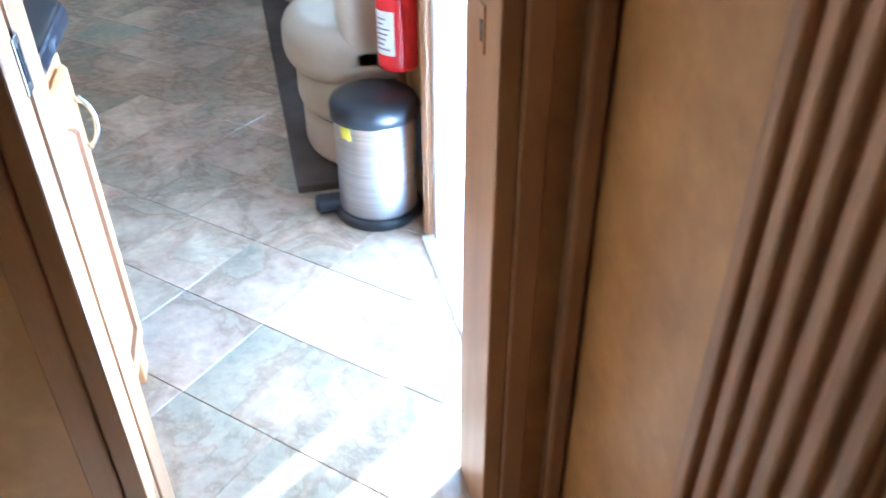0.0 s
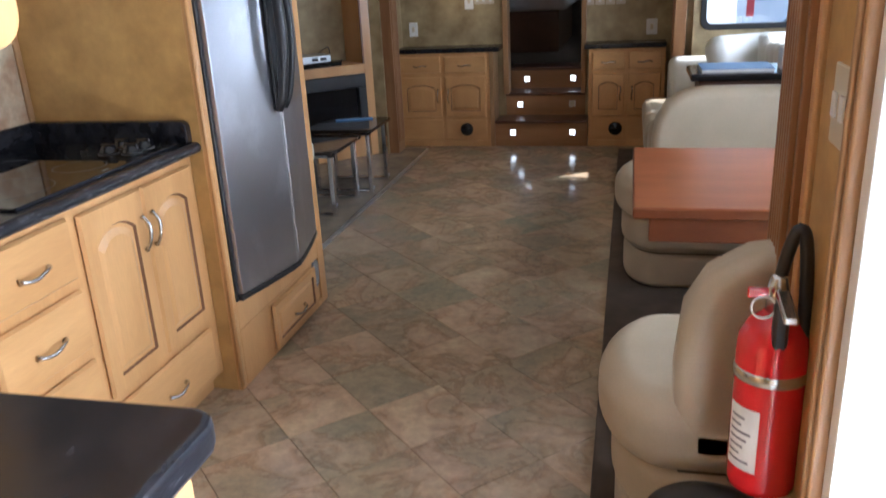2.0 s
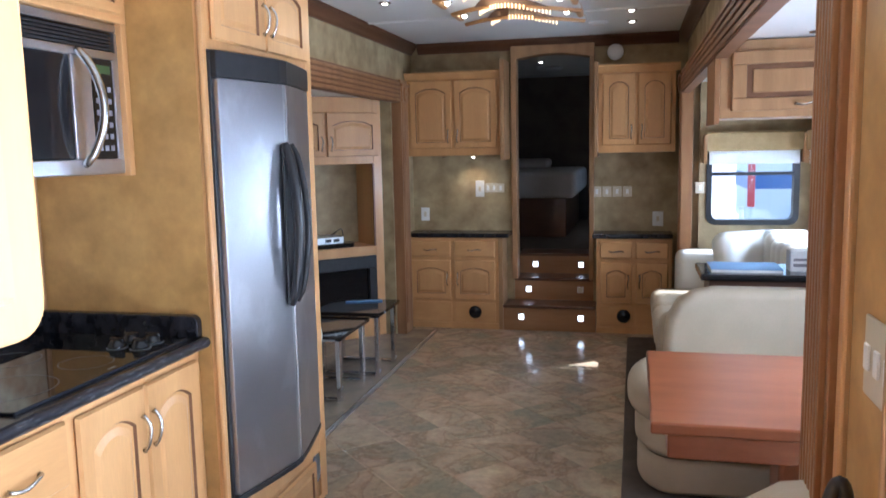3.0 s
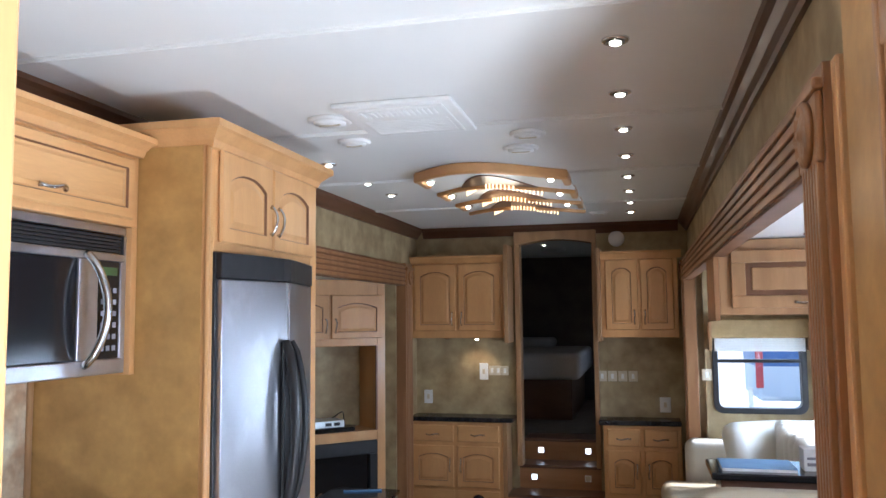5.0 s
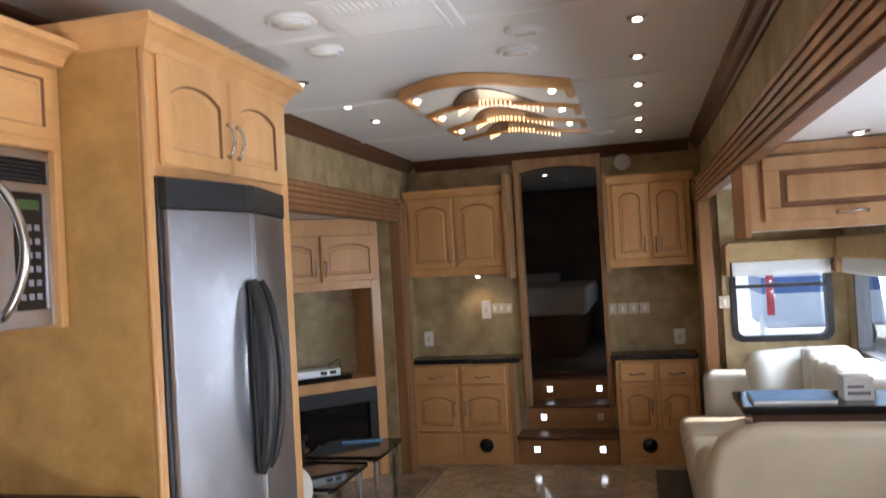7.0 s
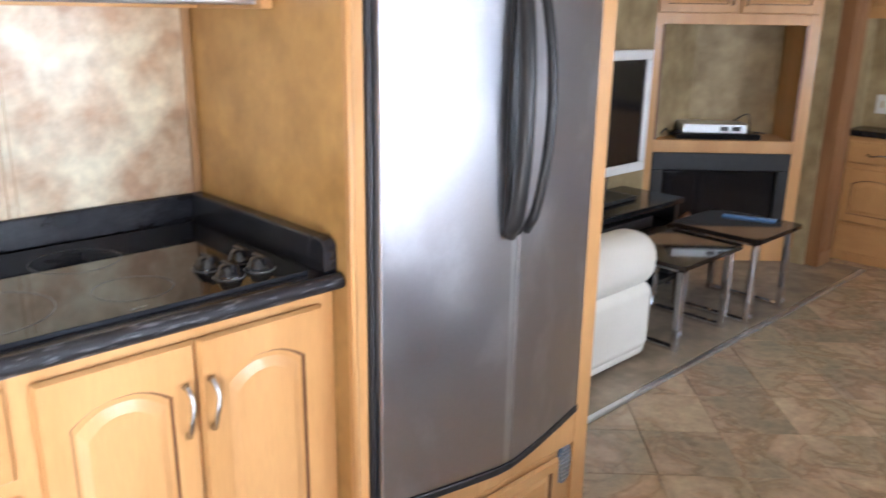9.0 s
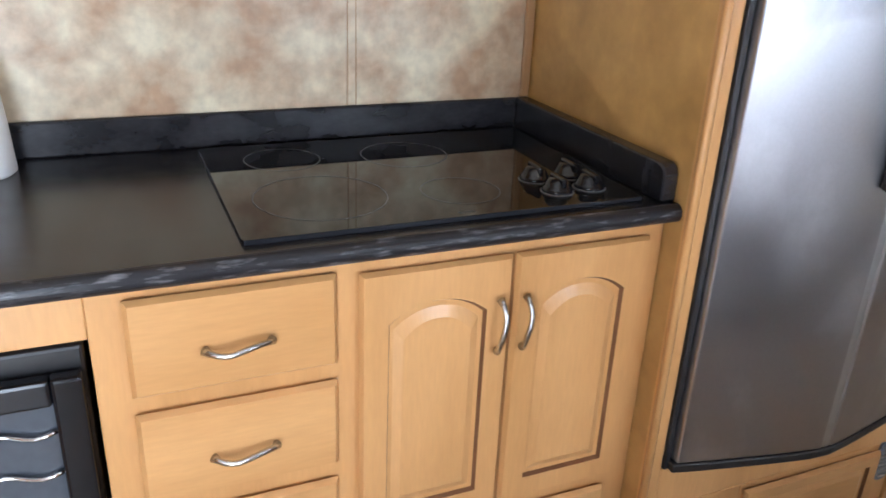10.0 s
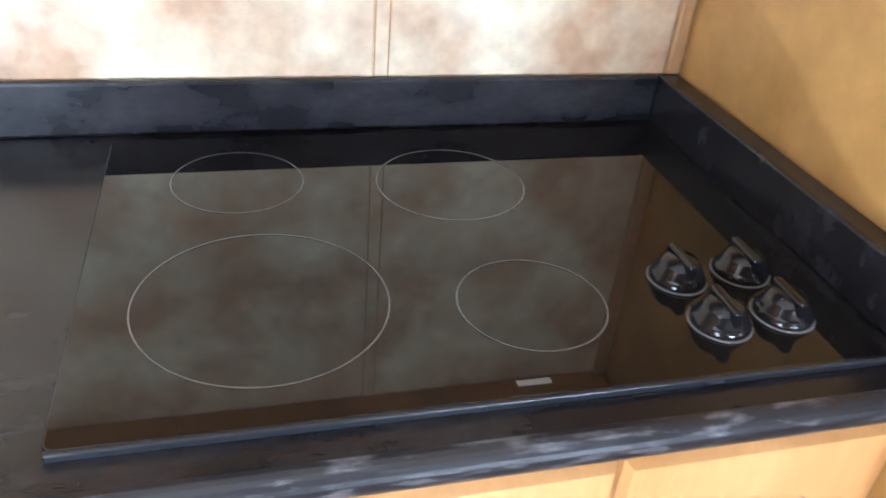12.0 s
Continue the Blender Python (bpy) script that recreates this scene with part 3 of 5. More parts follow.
def trailer(name, x, y, w, d, label, stripe):
    e = empty(name, label, "trailer", group="parked trailers")
    boxes("body", [(x, x + w, y, y + d, -0.5, 2.5)], SIDING, e, bevel=0.15, segs=4)
    boxes("stripe", [(x - 0.012, x + w + 0.012, y - 0.012, y + d + 0.012, 0.35, 0.75)], stripe, e, bevel=0.01)
    boxes("window", [(x + 0.25 * w, x + 0.6 * w, y - 0.02, y + 0.02, 1.1, 1.8)], BLACKG, e, bevel=0.01)
    boxes("window", [(x - 0.02, x + 0.02, y + 0.3 * d, y + 0.6 * d, 1.1, 1.8)], BLACKG, e, bevel=0.01)
    for xx in (x + 0.3 * w, x + 0.7 * w):
        lathe("wheel", [(0.2, 0), (0.34, 0.02), (0.36, 0.1), (0.34, 0.2), (0.2, 0.22)], BLACK, e, Matrix.Translation((xx, y + 0.05, -0.64)) @ pose(0, 0, 0, 90), 24)


REDSTRIPE = mat("red_stripe", (0.5, 0.05, 0.06), None, 3, 0.4)
BLUESTRIPE = mat("blue_stripe", (0.08, 0.16, 0.36), None, 3, 0.4)
trailer("parked_trailer", 2.7, 22.0, 7.0, 2.4, "white parked trailer with a blue stripe", BLUESTRIPE)
trailer("parked_trailer", 7.0, 0.5, 2.5, 9.0, "white parked trailer with a red stripe", REDSTRIPE)
rs = empty("red_post_sign", "red and white sign on post outside window", "sign")
boxes("post", [(1.42, 1.48, 13.0, 13.06, -1.0, 0.6)], ALU, rs)
boxes("board", [(1.52, 1.62, 12.97, 13.0, 0.6, 1.25)], REDSTRIPE, rs, bevel=0.01)


def window(name, label, m, w, h, split):
    """Black-framed window with rounded corners, in local x and z, facing -y."""
    e = empty(name, label, "window", m, kind="structure")
    for nm, o, i, y0, y1, mt in (("frame", rounded(w + 0.05, h + 0.05, 0.07), rounded(w - 0.03, h - 0.03, 0.05), -0.02, 0.07, BLACK),):
        bm = bmesh.new()
        lp = [[(x, y, z) for x, z in pts] for pts, y in ((i, y0), (o, y0), (o, y1), (i, y1), (i, y0))]
        rings(bm, lp, False, False)
        bmesh.ops.remove_doubles(bm, verts=bm.verts, dist=0.0001)
        mesh_ob(nm, bm, mt, e, bevel=0.003)
    if split:
        boxes("bar", [(-w / 2, w / 2, -0.012, 0.03, h * 0.16, h * 0.16 + 0.025)], BLACK, e)
    else:
        boxes("bar", [(-0.015, 0.015, -0.012, 0.03, -h / 2, h / 2)], BLACK, e)
    boxes("pane", [(-w / 2, w / 2, 0.03, 0.034, -h / 2, h / 2)], GLASS, e, bevel=0).visible_shadow = False
    return e


window("window_1", "black framed end window with a sliding lower pane", pose(0.805, 7.255, 1.195), 0.60, 0.52, True)
window("window_2", "black framed wide side window", pose(SX + 0.005, 6.31, 1.15, 0, 0, -90), 1.36, 0.60, False)


def shade(m, w):
    e = empty("window_shade", "tan fabric valance with raised white pleated shade", "window shade", m, "window shades")
    boxes("valance", [(-w / 2, w / 2, -0.09, -0.005, 0.0, 0.14)], mat("tan_fabric", (0.36, 0.25, 0.11), (0.44, 0.31, 0.15), 12, 0.8, bscale=80, bump=0.2), e, bevel=0.015, segs=3)
    bm = bmesh.new()
    for k in range(8):
        add_box(bm, -w / 2 + 0.03, w / 2 - 0.03, -0.075 + 0.005 * (k % 2), -0.03, -0.012 * (k + 1), -0.012 * k - 0.002)
    mesh_ob("pleats", bm, WHITE, e, bevel=0.002)
    for s in (-1, 1):
        boxes("bracket", [(s * w / 2 - 0.012, s * w / 2 + 0.012, -0.10, -0.002, -0.09, 0.12)], TRIMWOOD, e, bevel=0.004)


window("window_3", "black framed dinette window", pose(SX + 0.005, 3.75, 1.205, 0, 0, -90), 1.32, 0.49, False)
# the bedroom window is out of view, added to let daylight into the room
window("window_4", "unseen black framed bedroom window added for daylight", pose(0.365, 9.8, 1.30, 0, 0, -90), 1.18, 0.29, False)
shade(pose(0.805, 7.25, 1.46), 0.68)
shade(pose(SX, 6.31, 1.46, 0, 0, -90), 1.5)

# ---- kitchen ----
F90 = 90  # fronts that face the aisle


def front(x, y, z):
    return pose(x, y, z, 0, 0, F90)


base = empty("base_cabinet", "honey maple base cabinet with drawers and arched doors", "cabinet")
FX = -1.432
boxes("body", [(KX, FX, 1.72, 1.80, 0, 0.885), (KX, FX, 2.255, 3.285, 0.08, 0.885), (KX, FX - 0.05, 2.255, 3.285, 0, 0.08), (KX, FX, 1.80, 2.255, 0.81, 0.885),
               (KX, FX, 1.80, 2.255, 0, 0.06), (KX, -1.9, 1.80, 2.255, 0.06, 0.81)], MAPLE, base, bevel=0.003)
for z, h in ((0.703, 0.168), (0.500, 0.172), (0.292, 0.175), (0.11, 0.155)):
    drawer(base, front(FX, 2.305, z), 0.325, h)
cab_door(base, front(FX, 2.668, 0.315), 0.285, 0.549, 0.034, 0.258, 0.417)
cab_door(base, front(FX, 2.960, 0.315), 0.285, 0.549, 0.034, 0.018, 0.417)
drawer(base, front(FX, 2.69, 0.11), 0.53, 0.175)

# island peninsula beside the entry
isl = empty("island_cabinet", "honey maple peninsula cabinet with arched door", "cabinet")
boxes("body", [(KX, -0.535, 1.192, 1.695, 0.09, 0.875), (KX, -0.60, 1.192, 1.65, 0, 0.09), (-0.60, -0.535, 1.62, 1.695, 0, 0.09)], MAPLE, isl, bevel=0.004)
cab_door(isl, front(-0.535, 1.225, 0.14), 0.425, 0.675, 0.055, 0.40, 0.56)
isl_top = prism("island_worktop", [(KX, 1.192), (-0.53, 1.192), (-0.50, 1.215), (-0.50, 1.70), (-0.512, 1.73), (-0.54, 1.742), (KX, 1.742)], 0.868, 0.915, COUNTER, bevel=0.014, segs=4)
tagged(isl_top, "black laminate worktop with a rough veined edge", "worktop")
isl_top.data.materials.append(COUNTER_EDGE)
for p in isl_top.data.polygons:
    if abs(p.normal.z) < 0.5:
        p.material_index = 1

top = empty("kitchen_worktop", "black veined laminate worktop with upstand", "worktop")
slab = boxes("slab", [(KX + 0.002, -1.405, 1.742, 3.285, 0.894, 0.93)], COUNTER, top, bevel=0.0)
# rounded nosing with pale veins
nose = [(-1.405 + 0.018 * math.cos(radians(a)), 0.912 + 0.018 * math.sin(radians(a))) for a in range(-90, 91, 15)]
extrude_profile("nosing", nose, 3.285 - 1.742, COUNTER_EDGE, top, pose(0, 1.742, 0))
boxes("upstand", [(KX + 0.002, KX + 0.015, 1.742, 3.252, 0.93, 1.004)], COUNTER, top, bevel=0.005)
up = [(KX + 0.002, 0.93), (-1.414, 0.93), (-1.414, 0.972)] + [(-1.439 + 0.025 * math.cos(radians(a)), 0.979 + 0.025 * math.sin(radians(a))) for a in range(0, 91, 15)] + [(KX + 0.002, 1.004)]
bm = bmesh.new()
rings(bm, [[(x, y, z) for x, z in up] for y in (3.252, 3.286)])
mesh_ob("side_upstand", bm, COUNTER, top, bevel=0.004)

hob = empty("glass_hob", "black glass ceramic hob with four cooking zones", "hob")
HB = mat("hob_edge", (0.02, 0.022, 0.028), None, 5, 0.15)
prism("glass", rounded(0.529, 0.741, 0.012, 4, -1.7015, 2.8575), 0.931, 0.938, HOBGLASS, hob, bevel=0.002)
boxes("front_edge", [(-1.441, -1.434, 2.489, 3.226, 0.930, 0.939)], HB, hob, bevel=0.002)
ZONE = mat("zone_print", (0.15, 0.145, 0.14), None, 9, 0.4)
for cx, cy, r in ((-1.602, 2.654, 0.118), (-1.844, 2.638, 0.075), (-1.817, 2.891, 0.09), (-1.566, 2.910, 0.0735)):
    n = 72
    bm = bmesh.new()
    lp = [[((r + d) * math.cos(2 * math.pi * i / n) + cx, (r + d) * math.sin(2 * math.pi * i / n) + cy, 0.9384) for i in range(n)] for d in (0, 0.0016)]
    rings(bm, lp, False, False)
    mesh_ob("zone_ring", bm, ZONE, hob)
boxes("maker_mark", [(-1.459, -1.452, 2.858, 2.889, 0.9382, 0.9385)], ZONE, hob, bevel=0)
for cx, cy in ((-1.585, 3.078), (-1.588, 3.155), (-1.508, 3.084), (-1.512, 3.157)):
    k = lathe("knob", [(0.03, 0.9385), (0.03, 0.944), (0.027, 0.948), (0.0255, 0.950), (0.022, 0.958), (0.017, 0.964), (0.005, 0.966)], BLACKG, hob, Matrix.Translation((cx, cy, 0)), 28)
    boxes("knob_grip", [(cx - 0.025, cx + 0.025, cy - 0.006, cy + 0.006, 0.948, 0.970)], BLACKG, hob, bevel=0.005, segs=3)
    lathe("knob_ring", [(0.0305, 0.9386), (0.0318, 0.9386), (0.0318, 0.9402), (0.0305, 0.9402)], ZONE, hob, Matrix.Translation((cx, cy, 0)), 28)

wine = empty("wine_cooler", "black wine cooler with glass door and wavy wire shelves", "wine cooler")
boxes("case", [(-1.89, -1.46, 1.81, 2.245, 0.065, 0.79)], BLACK, wine, bevel=0.006)
boxes("door", [(-1.455, -1.425, 1.815, 1.86, 0.07, 0.755), (-1.455, -1.425, 2.195, 2.24, 0.07, 0.755), (-1.455, -1.425, 1.86, 2.195, 0.71, 0.755), (-1.455, -1.425, 1.86, 2.195, 0.07, 0.115)], BLACKG, wine, bevel=0.006)
boxes("pane", [(-1.449, -1.445, 1.86, 2.195, 0.115, 0.71)], mat("dim_pane", (0.06, 0.07, 0.085), None, 4, 0.06), wine, bevel=0)
for k in range(7):
    z = 0.66 - k * 0.075
    tube("wire_shelf", [(-1.438, 1.865 + 0.0165 * i, z + 0.008 * math.sin(i * 0.95)) for i in range(21)], 0.004, CHROME, wine, n=6)

can = empty("kitchen_canister", "white ceramic canister with a wooden lid", "canister", pose(-1.92, 2.09, 0.93))
lathe("pot", [(0.06, 0), (0.066, 0.005), (0.062, 0.09), (0.055, 0.175), (0.053, 0.18)], WHITE, can)
lathe("lid", [(0.054, 0.18), (0.056, 0.185), (0.05, 0.197), (0.02, 0.2)], MAPLE, can)
tagged(boxes("splash_strip", [(KX, KX + 0.012, 3.262, 3.285, 1.004, 1.48)], TRIMWOOD, bevel=0.004), "wood corner strip on splash panel", "trim", kind="structure")
seam_strip = tagged(boxes("splash_seam", [(KX, KX + 0.004, 2.823, 2.846, 1.004, 1.48)], SPLASH, bevel=0.002), "thin joint strip between splash panels", "trim", kind="structure")
boxes("joint_line", [(KX + 0.0035, KX + 0.0048, y, y + 0.0018, 1.004, 1.48) for y in (2.8245, 2.8435)], TRIMWOOD, seam_strip, bevel=0)

# microwave and the cupboard above
upc = empty("upper_cabinet", "honey maple upper cabinet with lift-up front", "cabinet")
UX = -1.618
boxes("body", [(KX, UX, 2.30, 3.283, 1.935, 2.19), (KX, UX, 3.255, 3.283, 1.46, 1.935), (KX, UX, 2.30, 2.52, 1.46, 1.935), (KX, -1.90, 2.52, 3.255, 1.46, 1.935)], MAPLE, upc, bevel=0.003)
place("door", slab_mesh(0.82, 0.20, True), upc, front(UX, 2.42, 1.955))
pull(upc, 0, 0, False).matrix_basis = front(UX, 2.86, 2.005)
CR2 = [(0, 0), (0.02, 0), (0.03, 0.02), (0.05, 0.035), (0.072, 0.042), (0.072, 0.06), (0, 0.06)]
extrude_profile("cornice", CR2, 0.98, MAPLE, upc, pose(UX, 2.30, 2.165))
mw = empty("microwave", "stainless microwave with black window and curved handle", "microwave")
boxes("body", [(-1.89, -1.655, 2.53, 3.245, 1.468, 1.905)], BLACK, mw, bevel=0.004)
boxes("front", [(-1.655, -1.635, 2.53, 3.245, 1.468, 1.515), (-1.655, -1.635, 2.53, 2.60, 1.515, 1.82), (-1.655, -1.635, 3.03, 3.12, 1.515, 1.82), (-1.655, -1.635, 3.225, 3.245, 1.515, 1.82),
                  (-1.655, -1.635, 2.53, 3.245, 1.82, 1.845)], FRIDGE, mw, bevel=0.004)
boxes("window", [(-1.655, -1.640, 2.60, 3.03, 1.515, 1.82)], BLACKG, mw, bevel=0.004)
boxes("keypad", [(-1.655, -1.637, 3.12, 3.225, 1.515, 1.82)], BLACKG, mw, bevel=0.004)
boxes("display", [(-1.6375, -1.636, 3.135, 3.21, 1.775, 1.80)], mat("green_display", (0.05, 0.09, 0.03), None, 5, 0.3), mw, bevel=0)
bm = bmesh.new()
for r in range(6):
    for c in range(3):
        add_box(bm, -1.6375, -1.636, 3.135 + c * 0.028, 3.152 + c * 0.028, 1.54 + r * 0.036, 1.556 + r * 0.036)
mesh_ob("keys", bm, INK, mw)
bm = bmesh.new()
for k in range(5):
    add_box(bm, -1.655, -1.638, 2.55, 3.23, 1.848 + k * 0.011, 1.854 + k * 0.011)
mesh_ob("grille", bm, BLACK, mw)
boxes("trim_surround", [(-1.655, -1.638, 2.53, 3.255, 1.907, 1.932), (-1.655, -1.638, 3.245, 3.258, 1.468, 1.905)], FRIDGE, mw, bevel=0.003)
tube("handle", [(-1.635 + 0.0, 3.06, 1.50)] + [(-1.625 + 0.055 * math.sin(math.pi * k / 14) ** 0.7, 3.06 + 0.02 * math.sin(math.pi * k / 14), 1.505 + 0.325 * k / 14) for k in range(15)] + [(-1.635, 3.06, 1.835)],
     0.013, NICKEL, mw, n=10)

# second upper cupboard over the peninsula, seen end-on
up2 = empty("peninsula_upper_cabinet", "pale maple upper cabinet end over the peninsula", "cabinet")
bm = bmesh.new()
oy, oz0 = 1.53, 1.385
pts = [(1.19, oz0), (oy - 0.03, oz0)] + [(oy - 0.03 + 0.03 * math.sin(radians(a)), oz0 + 0.03 - 0.03 * math.cos(radians(a))) for a in range(15, 91, 15)] + [(oy, CZ - 0.1), (1.19, CZ - 0.1)]
rings(bm, [[(x, y, z) for y, z in pts] for x in (-1.1, -0.50)])
mesh_ob("body", bm, MAPLE, up2, bevel=0.006)
cab_door(up2, front(-0.50, 1.21, 1.42), 0.27, 0.80, 0.04, 0.03, 0.2)

# fridge tower
tower = empty("fridge_tower", "honey maple fridge housing with burl side panel", "cabinet")
TX = -1.365
boxes("side_panel", [(KX, TX - 0.02, 3.288, 3.31, 0, 2.2)], BURL, tower, bevel=0.002)
boxes("far_panel", [(KX, TX - 0.02, 4.13, 4.165, 0, 2.2)], MAPLE, tower, bevel=0.002)
boxes("face_frame", [(TX - 0.02, TX, 3.286, 3.325, 0, 2.2), (TX - 0.02, TX, 4.10, 4.168, 0, 2.2), (TX - 0.02, TX, 3.325, 4.10, 1.855, 2.2), (TX - 0.02, TX, 3.325, 4.10, 0.225, 0.335),
                     (TX - 0.02, TX, 3.325, 3.57, 0, 0.225), (TX - 0.02, TX, 3.57, 4.10, 0, 0.03), (TX - 0.02, TX, 3.57, 4.02, 0.03, 0.225)], MAPLE, tower, bevel=0.003)
boxes("carcass", [(KX, TX - 0.03, 3.31, 4.13, 0, 0.03), (KX, TX - 0.02, 3.31, 4.13, 2.17, 2.2), (KX, KX + 0.1, 3.31, 4.13, 0.03, 2.17), (-1.7, -1.5, 4.02, 4.13, 0.03, 0.33)], MAPLE, tower, bevel=0)
bead = tube("bead", [(TX, 3.288, 0.02), (TX, 3.288, 2.19)], 0.009, MAPLE, tower)
cab_door(tower, front(TX, 3.345, 1.885), 0.37, 0.31, 0.036, 0.345, 0.11)
cab_door(tower, front(TX, 3.725, 1.885), 0.37, 0.31, 0.036, 0.025, 0.11)
drawer(tower, front(TX, 3.575, 0.02), 0.44, 0.195, True)
bm = bmesh.new()
rings(bm, [[(KX, 3.305 - d, 2.19 + h), (TX + d, 3.305 - d, 2.19 + h), (TX + d, 4.15 + d, 2.19 + h), (KX, 4.15 + d, 2.19 + h)] for d, h in ((0.004, 0), (0.012, 0.005), (0.02, 0.025), (0.05, 0.055), (0.062, 0.06), (0.062, 0.085), (0.0, 0.09))])
mesh_ob("cornice", bm, MAPLE, tower)
vent_grey = mat("blue_grey_vent", (0.16, 0.21, 0.29), None, 5, 0.35)
prism("vent_plate", rounded(0.058, 0.13, 0.028, 6, 0, 0), 0, 0.006, vent_grey, tower, Matrix.Translation((TX - 0.008, 4.064, 0.165)) @ Euler((0, radians(90), 0)).to_matrix().to_4x4() @ pose(0, 0, 0, 0, 0, 90))
bm = bmesh.new()
for k in range(9):
    wd = 0.026 * math.sqrt(max(0.1, 1 - ((k - 4) / 4.8) ** 2))
    add_box(bm, TX - 0.004, TX + 0.003, 4.064 - wd, 4.064 + wd, 0.115 + k * 0.0125, 0.121 + k * 0.0125)
mesh_ob("vent_grille", bm, ALU, tower)
boxes("vent_back", [(TX - 0.016, TX - 0.009, 4.021, 4.099, 0.03, 0.224)], MAPLE, tower, bevel=0)

fr = empty("refrigerator", "stainless double door refrigerator with black handles", "refrigerator")
boxes("case", [(KX + 0.11, -1.40, 3.33, 4.095, 0.34, 1.85)], BLACK, fr, bevel=0.005)
boxes("gasket", [(-1.40, TX + 0.006, 3.327, 3.342, 0.336, 1.853), (-1.40, TX + 0.006, 4.082, 4.097, 0.336, 1.853)], BLACK, fr, bevel=0.003)


def bow(y):
    return -1.272 - 0.075 * abs((y - 3.695) / 0.375) ** 1.2


def fridge_door(ya, yb, z0, z1, name, material, extra=0.0):
    n = 14
    ys = [ya + (yb - ya) * k / n for k in range(n + 1)]
    outline = [(bow(y) + extra, y) for y in ys] + [(-1.395, yb), (-1.395, ya)]
    return prism(name, outline, z0, z1, material, fr, bevel=0.004, segs=2)


fridge_door(3.343, 3.682, 0.362, 1.765, "door", FRIDGE)
fridge_door(3.708, 4.081, 0.362, 1.765, "door", FRIDGE)
fridge_door(3.683, 3.707, 0.362, 1.765, "centre_strip", ALU, -0.004)
fridge_door(3.335, 4.09, 0.338, 0.360, "bottom_strip", BLACK, 0.002)
fridge_door(3.335, 4.09, 1.768, 1.852, "top_panel", BLACK, 0.004)
for s, yc in ((-1, 3.665), (1, 3.725)):
    pts = [(bow(yc) + 0.004 + 0.05 * math.sin(math.pi * k / 16) ** 0.55, yc + s * 0.012 * math.sin(math.pi * k / 16), 0.97 + 0.58 * k / 16) for k in range(17)]
    tube("handle", pts, 0.019 if s < 0 else 0.012, BLACK, fr, n=10)
boxes("handle_plate", [(-1.275, -1.262, 3.645, 3.705, 0.965, 1.555)], BLACK, fr, bevel=0.006)

# ---- back of the living area ----


def lower_unit(x0, x1, label):
    e = empty("sideboard", label, "cabinet", group="cabinets beside the steps")
    w = x1 - x0
    boxes("body", [(x0, x1, 7.47, BY, 0.04, 0.775), (x0, x1, 7.50, BY, 0, 0.04), (x0, x1, 7.462, 7.47, 0.0, 0.05)], MAPLE, e, bevel=0.003)
    d = (w - 0.09) / 2
    for k in range(2):
        xa = x0 + 0.03 + k * (d + 0.03)
        drawer(e, pose(xa, 7.47, 0.615), d, 0.135)
        cab_door(e, pose(xa, 7.47, 0.25), d, 0.335, 0.03, d - 0.03 if k == 0 else 0.03, 0.18)
        boxes("plinth_panel", [(xa, xa + d, 7.463, 7.47, 0.06, 0.225)], MAPLE_H, e, bevel=0.003)
    cx = x0 + 0.03 + (d + 0.03) + d * 0.5 if x0 < -1 else x0 + 0.03 + d * 0.75
    vm = Matrix.Translation((cx, 7.463, 0.145)) @ pose(0, 0, 0, 90)
    lathe("floor_register", [(0.052, 0.0), (0.055, 0.006), (0.047, 0.016), (0.03, 0.018), (0.01, 0.03)], BLACKG, e, vm, 24)
    return e


lower_unit(-1.92, -1.135, "maple sideboard with two drawers and arched doors")
lower_unit(-0.335, 0.255, "small maple sideboard with two drawers and doors")
for x0, x1 in ((-1.92, -1.05), (-0.37, 0.258)):
    tagged(boxes("black_laminate_slab", [(x0, x1, 7.44, BY, 0.777, 0.815)], COUNTER, bevel=0.01, segs=3), "black laminate top with a small upstand", "worktop", group="sideboard tops")
tagged(boxes("gable_panel", [(-1.135, -1.10, 7.46, BY, 0, 0.776)], TRIMWOOD), "wooden end panel beside the steps", "panel")


def upper_unit(x0, x1, wing):
    e = empty("wall_cabinet", "maple wall cabinet with two arched doors and cornice", "cabinet", group="wall cabinets at the back")
    w = x1 - x0
    boxes("body", [(x0, x1, 7.46, BY, 1.46, 2.10)], MAPLE, e, bevel=0.003)
    d = (w - 0.09) / 2
    for k in range(2):
        xa = x0 + 0.035 + k * (d + 0.02)
        cab_door(e, pose(xa, 7.46, 1.52), d, 0.555, 0.04, d - 0.03 if k == 0 else 0.03, 0.10)
    extrude_profile("cornice", [(0, 0), (-0.01, 0), (-0.018, 0.015), (-0.04, 0.04), (-0.05, 0.045), (-0.05, 0.06), (0, 0.06)], w + 0.03, MAPLE, e, pose(x0, 7.46, 2.08), axis="x")
    boxes("end_wing", [wing], TRIMWOOD, e, bevel=0.004)
    return e


upper_unit(-1.90, -1.10, (-1.10, -1.065, 7.40, BY, 1.42, 2.22))
upper_unit(-0.325, 0.265, (-0.355, -0.325, 7.40, BY, 1.43, 2.17))
for x in (-1.62, -1.36):
    lathe("u", [(0.022, 0), (0.03, -0.004), (0.03, -0.01), (0.02, -0.012)], CHROME, None, pose(x, 7.58, 1.458), 20).name = "under_cabinet_light"
for o in [o for o in scene.objects if o.name.startswith("under_cabinet_light")]:
    tagged(o, "small chrome puck light under wall cabinet", "light", "puck lights")
lathe("puck_bulb", [(0.015, 0), (0.016, -0.006), (0.006, -0.008)], BULB, bpy.data.objects["under_cabinet_light.001"], pose(0, 0, -0.011), 16)
